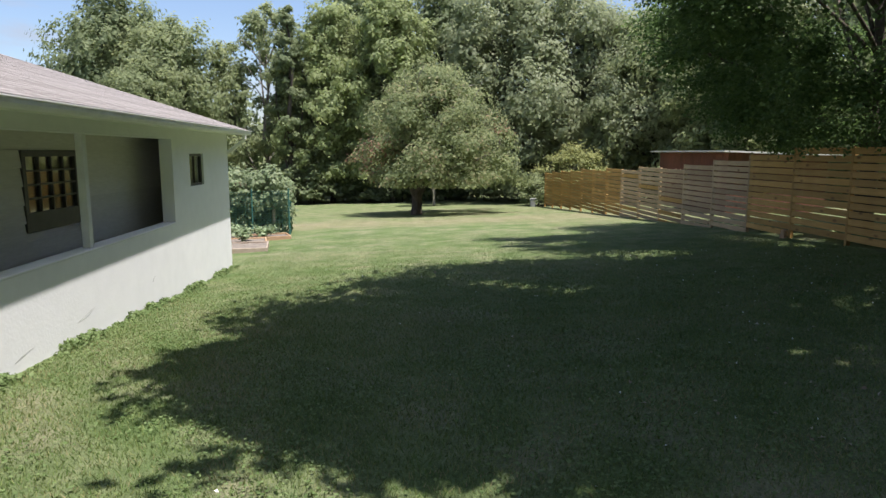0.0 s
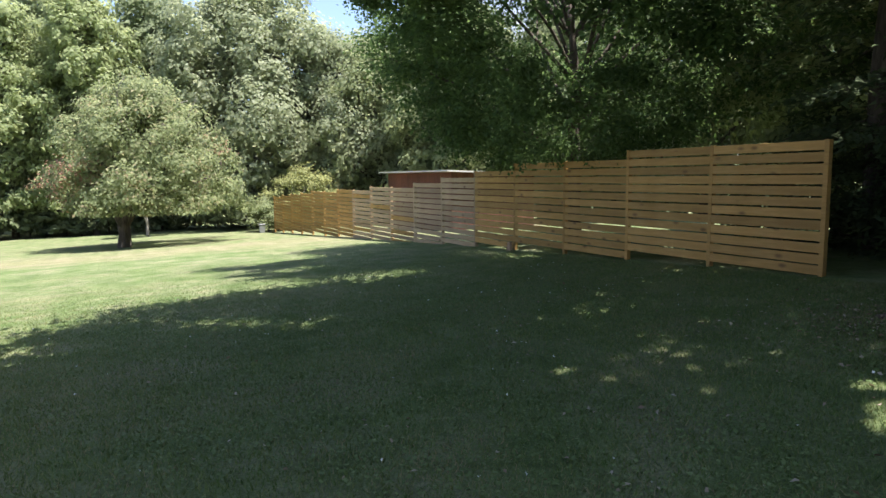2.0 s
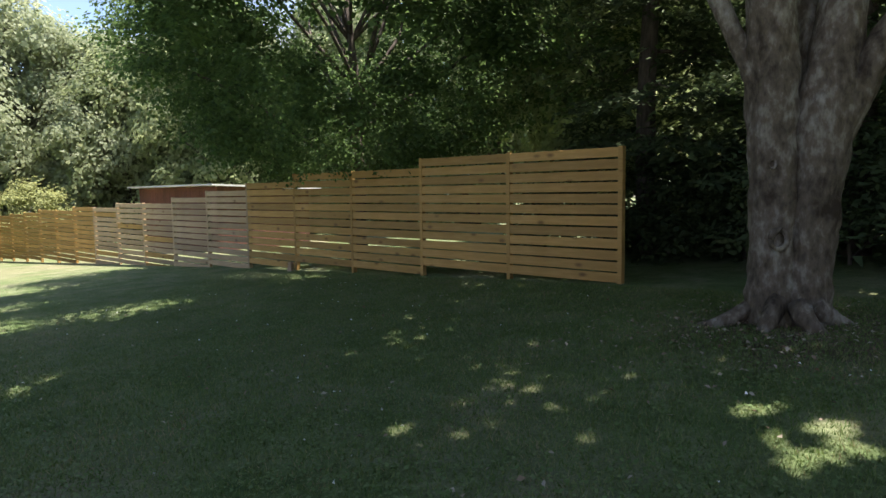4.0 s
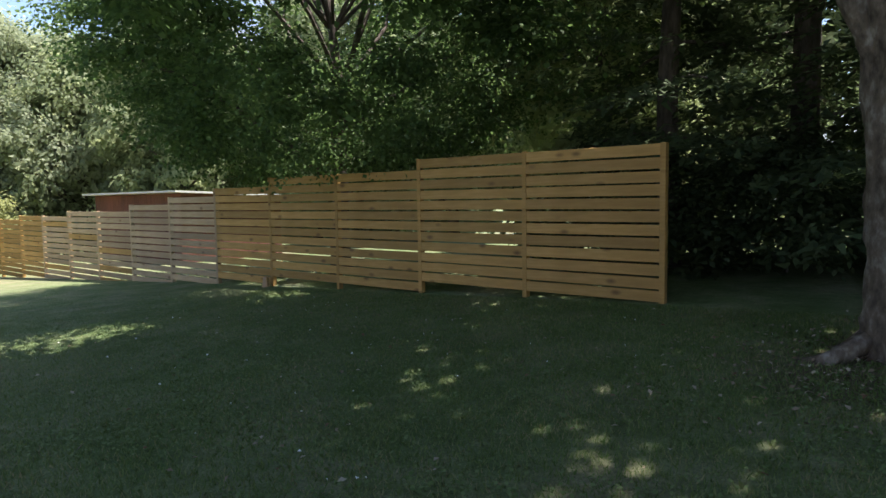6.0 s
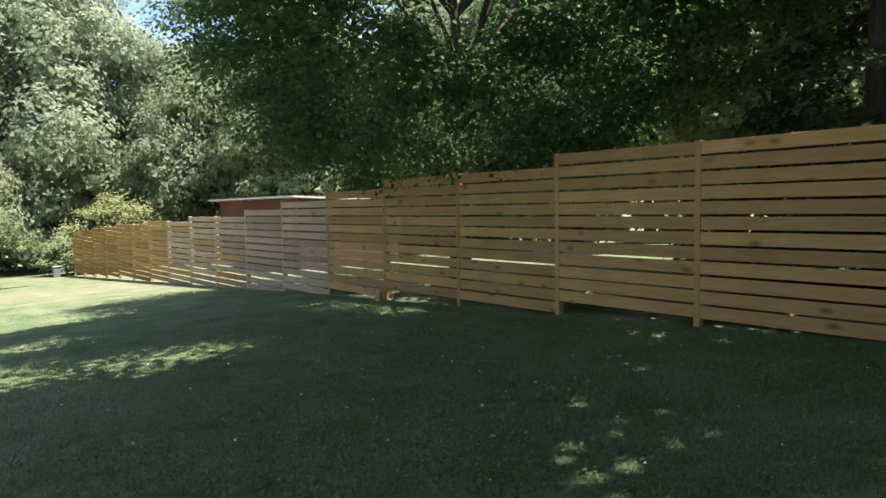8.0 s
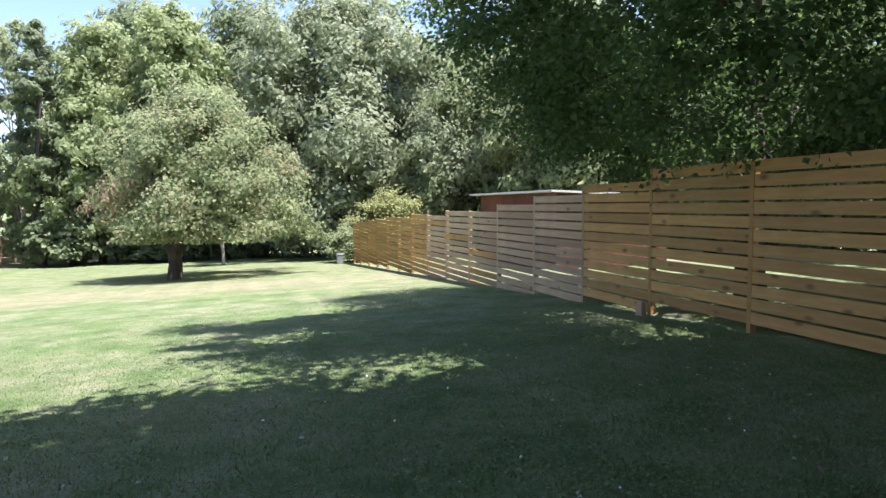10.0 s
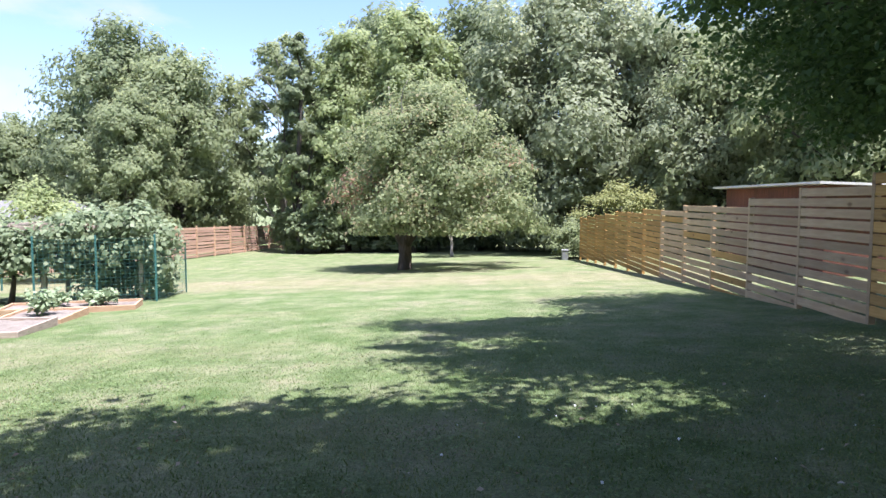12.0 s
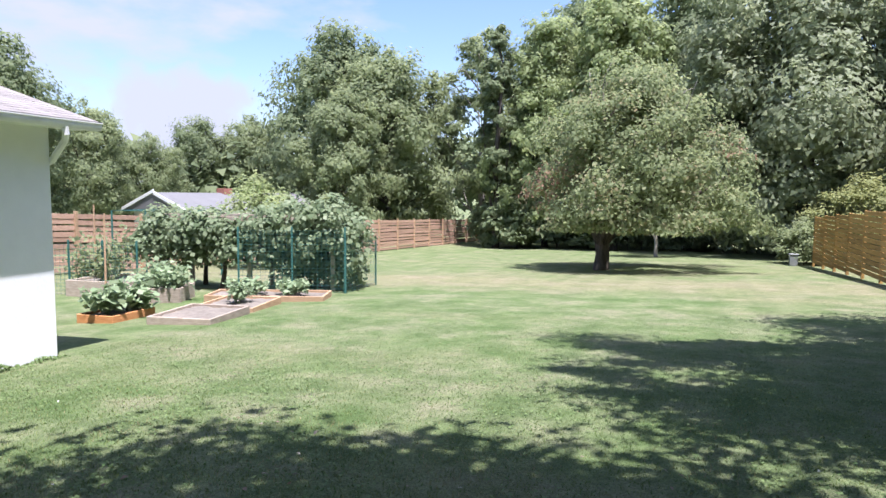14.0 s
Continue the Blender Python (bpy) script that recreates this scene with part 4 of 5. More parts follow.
pm = np.stack([bx - MAPLE[0], by - MAPLE[1], bz - gz(*MAPLE)], 1)[pk] + dm * rng_m.uniform(0.1, 0.75, (nm, 1)) * (1.15, 1.15, 0.7)
nh, nk = 60, 30000
hx, hy, hz = rng_m.uniform(5.0, 8.8, nh), rng_m.uniform(11.4, 15.2, nh), rng_m.uniform(0, 2.6, nh)
hz = 4.9 + np.maximum(0, 7.0 - hx) * 0.5 + hz
pk = rng_m.integers(0, nh, nk)
dh = unit(rng_m, nk)
ph_ = np.stack([hx - MAPLE[0], hy - MAPLE[1], hz - gz(*MAPLE)], 1)[pk] + dh * rng_m.uniform(0.1, 1.0, (nk, 1)) * rng_m.uniform(0.4, 1.0, nh)[pk, None] * (1.25, 0.55, 0.6)
part("high_bough", leaf_mesh("high_bough", ph_, dh * 0.7 + rng_m.normal(size=dh.shape) * 0.5 + (0, 0, 0.7), 0.095, 0.07, LEAF_MAPLE, rng_m), LEAF_MAPLE, maple)
part("low_bough", leaf_mesh("low_bough", pm, dm * 0.7 + rng_m.normal(size=dm.shape) * 0.5 + (0, 0, 0.7), 0.08, 0.055, LEAF_MAPLE, rng_m), LEAF_MAPLE, maple)

# ---- dark hemlocks behind the fence's end ----
def make_hemlock(seed, r, height, tiers, leaves):
    """A shaggy conifer: tiers of flat, drooping sprays round a straight trunk, with dark gaps between them."""
    rng = np.random.default_rng(seed)
    root = thing("hemlock", pose(0, 0, 0), "dark shaggy hemlock with boughs down to the ground", "tree", "hemlocks")
    bm = bmesh.new()
    tube(bm, [(0.04 * math.sin(k), 0.04 * math.cos(2 * k), z) for k, z in enumerate(np.linspace(-0.4, height * 0.97, 8))], np.linspace(0.24, 0.03, 8), 9, 0.25, seed)
    part("trunk", bm, BARK_DARK, root, smooth=True)
    heads = []
    for k in range(tiers):
        z = -0.6 + (height + 0.3) * k / tiers + rng.uniform(-0.12, 0.12)
        rr = r * np.interp(k / tiers, [0, 0.12, 0.55, 1], [0.95, 1.0, 0.75, 0.08])
        for j in range(int(rng.integers(6, 9))):
            heads.append((rng.uniform(0, 6.28), rr * rng.uniform(0.65, 1.15), z + rng.uniform(-0.15, 0.15)))
    heads = np.array(heads)
    for a, ln, z in heads[rng.permutation(len(heads))[:22]]:
        bm = bmesh.new()
        tube(bm, [(math.cos(a) * ln * t, math.sin(a) * ln * t, z + 0.12 * t - 0.5 * t * t) for t in np.linspace(0, 0.9, 4)], np.linspace(0.045, 0.012, 4), 5)
        part("limb", bm, BARK_DARK, root, smooth=True)
    pk = rng.choice(len(heads), leaves, p=heads[:, 1] / heads[:, 1].sum())
    t = rng.uniform(0.12, 1.05, leaves) ** 0.75
    a, ln, z = heads[pk].T
    side = rng.normal(size=leaves) * 0.24 * (1.15 - 0.6 * t) * np.maximum(ln, 0.6)
    p = np.stack([np.cos(a) * ln * t - np.sin(a) * side, np.sin(a) * ln * t + np.cos(a) * side,
                  z + 0.12 * t - 0.5 * t * t - np.abs(side) * 0.25 + rng.normal(size=leaves) * 0.06], 1)
    nrm = np.stack([np.cos(a) * 0.35, np.sin(a) * 0.35, np.ones(leaves)], 1) + rng.normal(size=p.shape) * 0.35
    part("crown", sprig_mesh("crown", p, nrm, 0.17, 0.085, LEAF_HEMLOCK, rng), LEAF_HEMLOCK, root)
    return root


hem = make_hemlock(31, 2.9, 12.5, 17, 17000)
HEMLOCKS = [(14.4, 5.2, 80, 1.15), (13.6, 1.6, 150, 1.1), (15.0, -2.0, 220, 1.2), (13.8, -5.4, 290, 1.05), (12.7, 6.9, 200, 0.9),
            # the last two are unseen, added southward to screen the lawn from the sky
            (12.9, 3.6, 20, 0.95), (12.8, -0.4, 100, 1.0), (12.6, -3.2, 330, 1.0), (12.8, -7.5, 60, 1.05), (15.5, -9.5, 190, 1.1)]
for i, (x, y, a, s) in enumerate(HEMLOCKS):
    m = pose(x, y, gz(x, y), 0, 0, a)
    o = hem if i == 0 else copy_thing(hem, m)
    o.matrix_basis = m @ Matrix.Diagonal((s, s, s, 1))

# ---- apple tree and the young tree behind it ----
apple = thing("apple_tree", pose(1.62, 32.4, gz(1.62, 32.4)), "old apple tree with grey green leaves, some turned rusty", "tree")
rng_a = np.random.default_rng(41)
pa_, da_, ca_, ba_ = bough_points(rng_a, 4.0, 1.1, 7.5, 44, 14, 52000, PROFILES["spread"], 0.12, 0.9)
shift = np.array((1.15, 1.0, 0))
sag = 0.035 * (pa_[:, 0] ** 2 + pa_[:, 1] ** 2)
pa_ = pa_ + shift - np.stack([0 * sag, 0 * sag, sag * np.clip((pa_[:, 2] - 1.6) / 2, 0, 1)], 1)
# the rusty boughs: one low on the side of the house, and some twigs towards the fence
rust = np.isin(ba_, np.flatnonzero((ca_[:, 0] < -2.2) & (ca_[:, 2] < 4.4))) & (rng_a.uniform(0, 1, len(ba_)) < 0.35)
rust |= np.isin(ba_, np.flatnonzero((ca_[:, 0] > 1.8) & (ca_[:, 2] > 4.2))) & (rng_a.uniform(0, 1, len(ba_)) < 0.15)
pa_[:, 2] = np.where(pa_[:, 2] < 1.5, 3.0 - pa_[:, 2], pa_[:, 2])
na_ = da_ + rng_a.normal(size=da_.shape) * 0.6 + (0, 0, 0.3)
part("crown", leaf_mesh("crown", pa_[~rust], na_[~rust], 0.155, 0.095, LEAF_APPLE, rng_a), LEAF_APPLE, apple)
part("rusty_leaves", leaf_mesh("rusty_leaves", pa_[rust], na_[rust], 0.155, 0.095, LEAF_RUST, rng_a), LEAF_RUST, apple, "leaves turned rusty pink")
bm = bmesh.new()
tube(bm, [(0.02, 0, -0.3), (0, 0, 0.1), (0.03, 0.02, 0.6), (0.0, 0.03, 1.1), (0.05, 0.0, 1.5)], [0.36, 0.29, 0.245, 0.25, 0.2], 12, 0.2, 41)
part("trunk", bm, BARK_DARK, apple, smooth=True)
for k in rng_a.permutation(len(ca_))[:26]:
    bm = bmesh.new()
    tube(bm, limb((0.3 * shift[0], 0.3, 1.9), ca_[k] + shift, rng_a, 0.3), np.linspace(0.1, 0.025, 6), 6)
    part("limb", bm, BARK_DARK, apple, smooth=True)
for k in range(9):
    a = rng_a.uniform(0, 6.28)
    p0 = shift + (math.cos(a) * 1.2, math.sin(a) * 1.2, 4.2)
    bm = bmesh.new()
    tube(bm, limb(p0, shift + np.array((math.cos(a) * rng_a.uniform(1.5, 3.6), math.sin(a) * rng_a.uniform(1.5, 3.6), rng_a.uniform(5.2, 7.4))), rng_a, 0.3), np.linspace(0.035, 0.01, 6), 5)
    part("dead_twig", bm, BARK_PALE, apple, "bare silvery dead twig", smooth=True)
for k, (dx, dy, dz) in enumerate(((-1.0, 0.1, 2.6), (0.6, -0.5, 2.8), (1.3, 0.4, 2.5), (-0.3, 0.7, 3.0))):
    bm = bmesh.new()
    tube(bm, [(0, 0, 0.95), (dx * 0.3, dy * 0.3, 1.5), (dx * 0.65, dy * 0.65, 2.0), (dx, dy, dz)], [0.22, 0.17, 0.13, 0.09], 8, 0.2, k)
    part("bough", bm, BARK_DARK, apple, smooth=True)
young = make_tree(43, 1.9, 4.2, 1.5, 45, 7000, 0.55, 0.13, LEAF_APPLE, BARK_PALE, 0.11, "round", 0.6, 9, "young_tree", 0.4, 0.6,
                  "young fruit tree with a pale slender trunk")
young.matrix_basis = pose(3.2, 43.5, gz(3.2, 43.5))

# ---- woodland at the end of the yard, with unseen shading trees to the south ----
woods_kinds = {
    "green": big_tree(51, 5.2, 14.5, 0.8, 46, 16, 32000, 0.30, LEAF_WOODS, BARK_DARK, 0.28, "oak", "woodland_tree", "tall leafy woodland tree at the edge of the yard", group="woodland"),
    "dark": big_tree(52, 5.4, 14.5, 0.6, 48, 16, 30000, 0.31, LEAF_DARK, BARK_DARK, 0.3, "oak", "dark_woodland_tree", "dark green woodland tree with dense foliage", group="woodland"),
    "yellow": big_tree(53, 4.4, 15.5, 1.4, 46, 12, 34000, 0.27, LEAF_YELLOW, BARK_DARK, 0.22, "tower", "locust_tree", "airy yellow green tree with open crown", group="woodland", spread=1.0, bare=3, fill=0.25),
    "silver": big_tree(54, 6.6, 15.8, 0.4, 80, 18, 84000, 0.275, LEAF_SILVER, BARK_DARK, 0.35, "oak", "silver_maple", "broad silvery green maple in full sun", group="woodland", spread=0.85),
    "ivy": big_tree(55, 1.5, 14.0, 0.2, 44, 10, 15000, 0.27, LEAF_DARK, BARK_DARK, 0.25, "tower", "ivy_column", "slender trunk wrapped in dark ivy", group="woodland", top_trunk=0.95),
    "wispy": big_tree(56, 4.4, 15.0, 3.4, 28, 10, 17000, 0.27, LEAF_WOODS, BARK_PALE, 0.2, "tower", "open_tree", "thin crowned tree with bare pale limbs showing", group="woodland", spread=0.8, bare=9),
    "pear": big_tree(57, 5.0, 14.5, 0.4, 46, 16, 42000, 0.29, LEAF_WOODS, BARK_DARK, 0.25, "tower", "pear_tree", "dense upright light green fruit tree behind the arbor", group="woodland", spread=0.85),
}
WOODS = [("silver", 10.8, 48.0, 0, 1.0), ("silver", 16.8, 46.0, 90, 0.8), ("green", 18.2, 43.0, 30, 0.8), ("green", 21.5, 37.0, 70, 0.9), ("yellow", 0.4, 50.5, 0, 0.97),
         ("yellow", -4.4, 52.5, 120, 0.92), ("ivy", -7.4, 50.5, 0, 0.97), ("ivy", -5.8, 52.5, 90, 0.85), ("wispy", -10.3, 57.0, 0, 1.02), ("dark", 5.0, 54.5, 40, 1.15),
         ("green", -16.5, 53.0, 10, 0.92), ("green", -19.8, 57.0, 100, 1.0), ("dark", -21.8, 55.0, 200, 1.08), ("pear", -16.9, 46.0, 300, 0.66),
         ("green", -31.6, 57.0, 50, 0.68), ("dark", -35.0, 54.0, 10, 0.64), ("green", -29.8, 38.0, 160, 0.56), ("dark", -27.8, 31.0, 60, 0.68),
         ("dark", -34.0, 33.0, 20, 0.7), ("dark", -2.4, 60.0, 60, 1.22), 
         ("dark", 24.0, 44.0, 310, 1.1), ("green", 27.0, 33.0, 220, 1.0), ("green", 28.5, 24.0, 30, 1.05), ("yellow", 27.0, 16.0, 140, 1.05), ("yellow", 16.2, 9.6, 20, 0.72), ("green", 27.5, 8.0, 75, 1.1), 
         ("green", -26.0, 66.0, 15, 0.95), ("green", -33.0, 46.0, 15, 0.5), ("dark", -37.0, 41.0, 95, 0.6),
         # these four stand out of view, added to keep sky light off the lawn
         ("dark", 17.0, -12.0, 30, 1.0), ("dark", 8.5, -17.0, 110, 1.0), ("green", -1.0, -21.0, 200, 0.95), ("dark", 23.0, -4.0, 260, 1.05)]
used = set()
for kind, x, y, a, s in WOODS:
    m = pose(x, y, gz(x, y) - 0.1, 0, 0, a)
    o = copy_thing(woods_kinds[kind], m) if kind in used else woods_kinds[kind]
    used.add(kind)
    o.matrix_basis = m @ Matrix.Diagonal((s, s, s * 1.08, 1))

bush = make_tree(61, 1.6, 2.4, 0.05, 40, 3600, 0.55, 0.26, LEAF_DARK, BARK_DARK, 0.05, "flat", 0.2, 6, "understory_bush", 0.5, 0.65,
                 "dark bush at the shaded edge of the woodland", "bush", "woodland edge")
rng_b = np.random.default_rng(9)
for i in range(26):
    x = -7.3 + i * 0.95 + rng_b.normal() * 0.3
    y = 52.0 + rng_b.uniform(-1.2, 1.5) - max(0, x - 6) * 0.45
    m = pose(x, y, gz(x, y) - 0.05, 0, 0, rng_b.uniform(0, 360))
    o = bush if i == 0 else copy_thing(bush, m)
    s = rng_b.uniform(0.75, 1.35)
    o.matrix_basis = m @ Matrix.Diagonal((s, s, s * rng_b.uniform(0.8, 1.2), 1))
# bushes added to hide the bright ground where deep shade lies under the hemlocks
brush = make_tree(65, 1.5, 2.2, 0.05, 45, 5500, 0.5, 0.13, LEAF_HEMLOCK, BARK_DARK, 0.04, "flat", 0.2, 6, "underbrush", 0.5, 0.5,
                  "dark bushes added in place of the deep shade below the hemlocks", "bush", "underbrush")
for i in range(11):
    x, y = 12.0 + rng_b.uniform(-0.3, 0.9), -7.0 + i * 1.5
    m = pose(x, y, gz(x, y) - 0.1, 0, 0, rng_b.uniform(0, 360))
    o = brush if i == 0 else copy_thing(brush, m)
    o.matrix_basis = m @ Matrix.Diagonal((0.9, 0.9, rng_b.uniform(0.7, 1.0), 1))
light_bush = make_tree(62, 1.5, 2.6, 0.05, 36, 6000, 0.5, 0.2, LEAF_WOODS, BARK_DARK, 0.05, "round", 0.2, 6, "bush", 0.5, 0.65, "sunlit green bush beside the lawn", "bush")
for i, (x, y, s) in enumerate([(-17.2, 62.0, 1.5), (9.3, 38.6, 0.62), (9.6, 39.8, 0.7), (-17.4, 57.5, 1.3), (-9.5, 72.0, 1.0)]):
    m = pose(x, y, gz(x, y) - 0.05, 0, 0, 77 * i)
    o = light_bush if i == 0 else copy_thing(light_bush, m)
    o.matrix_basis = m @ Matrix.Diagonal((s, s, s, 1))
dome = make_tree(64, 1.7, 3.2, 0.2, 36, 6000, 0.5, 0.16, LEAF_YELLOW, BARK_DARK, 0.06, "round", 0.3, 6, "bright_bush", 0.5, 0.55, "bright yellow green bush behind the grape arbor", "bush")
dome.matrix_basis = pose(-10.4, 28.0, gz(-10.4, 28.0) - 0.1)
gold = make_tree(63, 2.0, 3.6, 0.8, 40, 5200, 0.55, 0.17, LEAF_SHRUB, BARK_PALE, 0.06, "flat", 0.2, 10, "golden_shrub", 0.5, 0.5, "yellowing shrub rising behind the fence's far end", "shrub")
gold.matrix_basis = pose(11.6, 39.5, gz(11.6, 39.5))
can = thing("utility_box", pose(8.75, 37.6, gz(8.75, 37.6)), "small grey plastic utility box in the grass", "utility box")
box_part("body", GREY_PLASTIC, can, -0.15, 0.15, -0.12, 0.12, -0.05, 0.45, 0.02)
box_part("lid", GREY_PLASTIC, can, -0.17, 0.17, -0.14, 0.14, 0.45, 0.50, 0.015)



def far_woods():
    """The belt of woodland that closes the view all round, beyond the single trees."""
    rng = np.random.default_rng(99)
    n_lobes, n = 900, 60000
    a = radians(90) + rng.uniform(radians(-100), radians(75), n_lobes)
    dist = rng.uniform(66, 82, n_lobes)
    x, y = np.cos(a) * dist * 0.75 + 2, np.sin(a) * dist + 5
    east = x > 14
    x = np.where(east, np.minimum(x, 42) * 0.8, x)
    tall = 10.5 + 2.5 * np.sin(a * 9) + 1.5 * np.sin(a * 23 + 1)
    z = ground(x, y) + rng.uniform(0, 1, n_lobes) * np.where(x < -20, tall * 0.6, tall)
    pk = rng.integers(0, n_lobes, n)
    d = unit(rng, n)
    p = np.stack([x, y, z], 1)[pk] + d * rng.uniform(0.3, 2.2, (n, 1))
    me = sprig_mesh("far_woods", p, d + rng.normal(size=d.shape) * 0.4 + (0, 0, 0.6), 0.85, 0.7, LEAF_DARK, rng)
    tagged(new("far_woods", me), "dense belt of distant green woodland closing the view", "woods", kind="stuff")


far_woods()

# ---- kitchen garden ----


def raised_bed(x, y, a, w, d, h, mat, label, soil=True):
    bed = thing("raised_bed", pose(x, y, gz(x, y) - 0.03, 0, 0, a), label, "raised bed", "raised beds")
    t = 0.04
    for dims in ((0, w, 0, t), (0, w, d - t, d), (0, t, t, d - t), (w - t, w, t, d - t)):
        box_part("board", mat, bed, *dims, 0, h, 0.006)
    bm = bmesh.new()
    bmesh.ops.create_grid(bm, x_segments=12, y_segments=12, size=0.5)
    for v in bm.verts:
        v.co = Vector((t + (v.co.x + 0.5) * (w - 2 * t), t + (v.co.y + 0.5) * (d - 2 * t), h - 0.05 + 0.03 * noise.noise(Vector((v.co.x * 7 + x, v.co.y * 7, 0)))))
    part("soil", bm, SOIL, bed, smooth=True)
    return bed


raised_bed(-5.54, 16.06, 4, 0.76, 1.06, 0.19, BED_ORANGE, "raised bed of fresh orange boards with squash plants")
raised_bed(-4.01, 16.08, 9, 1.16, 1.36, 0.17, BED_GREY, "low silvered board raised bed with bare soil")
raised_bed(-4.33, 17.54, 12, 1.20, 1.42, 0.15, BED_TAN, "low tan board raised bed with bare soil")
raised_bed(-5.20, 18.90, 18.5, 2.56, 0.95, 0.18, BED_TAN, "long tan board bed below the wire trellis")
raised_bed(-6.75, 18.22, 23, 1.20, 1.0, 0.36, BED_GREY, "tall weathered grey board bed")
raised_bed(-8.8, 18.6, 8, 1.6, 1.4, 0.40, BED_GREY, "weathered grey board bed beside the wire fence")


def plant(name, x, y, n, r, h, leaf, mat, label, seed, stems=7, z=0.1):
    rng = np.random.default_rng(seed)
    root = thing(name, pose(x, y, gz(x, y) + z), label, "plant")
    bm = bmesh.new()
    tips = []
    for k in range(stems):
        a = rng.uniform(0, 2 * math.pi)
        tip = (math.cos(a) * r * rng.uniform(0.3, 1), math.sin(a) * r * rng.uniform(0.3, 1), h * rng.uniform(0.5, 1))
        tube(bm, limb((0, 0, 0), tip, rng, 0.2, 5), [0.012, 0.011, 0.009, 0.007, 0.004], 4)
        tips.append(tip)
    part("stems", bm, LEAF_HERB, root)
    tips = np.array(tips)
    f = rng.uniform(0.35, 1.0, (n, 1))
    p = tips[rng.integers(0, stems, n)] * f + rng.normal(size=(n, 3)) * (r * 0.22, r * 0.22, h * 0.13)
    p[:, 2] = np.abs(p[:, 2])
    part("leaves", leaf_mesh("leaves", p, rng.normal(size=p.shape) * 0.5 + (0, 0, 0.9), leaf, leaf * 0.75, mat, rng), mat, root)
    return root


plant("squash_plant", -5.25, 16.45, 240, 0.45, 0.5, 0.20, LEAF_HERB, "large leaved squash plant in the raised bed", 71)
plant("squash_plant", -5.2, 16.85, 240, 0.48, 0.6, 0.20, LEAF_HERB, "large leaved squash plant in the raised bed", 72)
plant("pepper_plant", -4.0, 18.4, 260, 0.35, 0.45, 0.10, LEAF_HERB, "small bushy vegetable plant", 73)
plant("squash_plant", -4.45, 19.6, 220, 0.35, 0.35, 0.13, LEAF_HERB, "leafy vegetable seedlings along the bed", 74)
plant("squash_plant", -3.65, 19.85, 220, 0.35, 0.35, 0.13, LEAF_HERB, "leafy vegetable seedlings along the bed", 75)
plant("tomato_plant", -6.1, 19.0, 420, 0.55, 0.75, 0.13, LEAF_HERB, "sprawling tomato plant in the grey bed", 76)
plant("tomato_plant", -6.7, 18.9, 420, 0.6, 0.8, 0.13, LEAF_HERB, "sprawling tomato plant in the grey bed", 77)
plant("tomato_plant", -8.2, 19.3, 520, 0.55, 1.35, 0.12, LEAF_WOODS, "tall tomato plant behind the wire fence", 78)
plant("tomato_plant", -9.3, 19.5, 520, 0.55, 1.3, 0.12, LEAF_WOODS, "tall tomato plant behind the wire fence", 79)


def wire_panel(ax_, ay_, bx_, by_, h, label, posts=3, step=0.1):
    """Green steel posts with welded wire between them."""
    zz = gz((ax_ + bx_) / 2, (ay_ + by_) / 2)
    ln = math.hypot(bx_ - ax_, by_ - ay_)
    root = thing("wire_trellis", pose(ax_, ay_, zz, 0, 0, math.degrees(math.atan2(by_ - ay_, bx_ - ax_))), label, "trellis")
    for k in range(posts):
        x = ln * k / (posts - 1)
        box_part("post", METAL_GREEN, root, x - 0.02, x + 0.02, -0.004, 0.028, -0.25, h + 0.08, 0.003)
    bm = bmesh.new()
    z = 0.05
    while z < h:
        box(bm, 0, ln, -0.0125, -0.0085, z - 0.0025, z + 0.0025)
        z += step * 0.8
    x = 0.0
    while x < ln:
        box(bm, x - 0.0025, x + 0.0025, -0.0085, -0.0045, 0.02, h)
        x += step
    part("wire_mesh", bm, METAL_GREEN, root, "green welded wire mesh")
    return root


wire_panel(-5.25, 20.15, -3.05, 21.2, 1.5, "green wire trellis on steel posts in front of the grape vine", 3)
wire_panel(-9.6, 18.5, -7.3, 19.2, 1.2, "green wire fence on steel posts around the vegetables", 4)
wire_panel(-3.05, 21.25, -3.3, 23.4, 1.2, "green wire trellis on steel posts beside the grape vine", 2)

arbor = thing("grape_arbor", pose(-5.6, 22.0, gz(-5.6, 22.0), 0, 0, 12), "wooden arbor overgrown with grape vine, leaves hanging to the ground", "arbor")
for x in (-2.6, -0.3, 1.85):
    for y in (-0.7, 0.7):
        box_part("post", BED_GREY, arbor, x - 0.05, x + 0.05, y - 0.05, y + 0.05, -0.3, 1.75, 0.006)
for y in (-0.7, 0.7):
    box_part("rail", BED_GREY, arbor, -2.8, 2.0, y - 0.03, y + 0.03, 1.75, 1.85, 0.006)
for k in range(9):
    box_part("cross_slat", BED_GREY, arbor, -2.6 + k * 0.555, -2.55 + k * 0.555, -0.95, 0.95, 1.85, 1.91, 0.004)
rng_v = np.random.default_rng(91)
bm = bmesh.new()
for k, (x, y) in enumerate(((-1.1, -0.6), (-0.5, -0.55), (1.5, 0.2), (-2.0, 0.3))):
    tube(bm, limb((x, y, -0.1), (x + rng_v.normal() * 0.5, y + 0.2, 1.0), rng_v, 0.3), [0.07, 0.06, 0.055, 0.05, 0.045, 0.04], 7, 0.3, k)
    for j in range(4):
        tube(bm, limb((x, y, 0.7), (x + rng_v.normal() * 0.9, y + rng_v.normal() * 0.4, 1.8), rng_v, 0.3), [0.04, 0.035, 0.03, 0.025, 0.02, 0.015], 5)
part("vine_stems", bm, BARK_DARK, arbor, "gnarled brown vine stems", smooth=True)
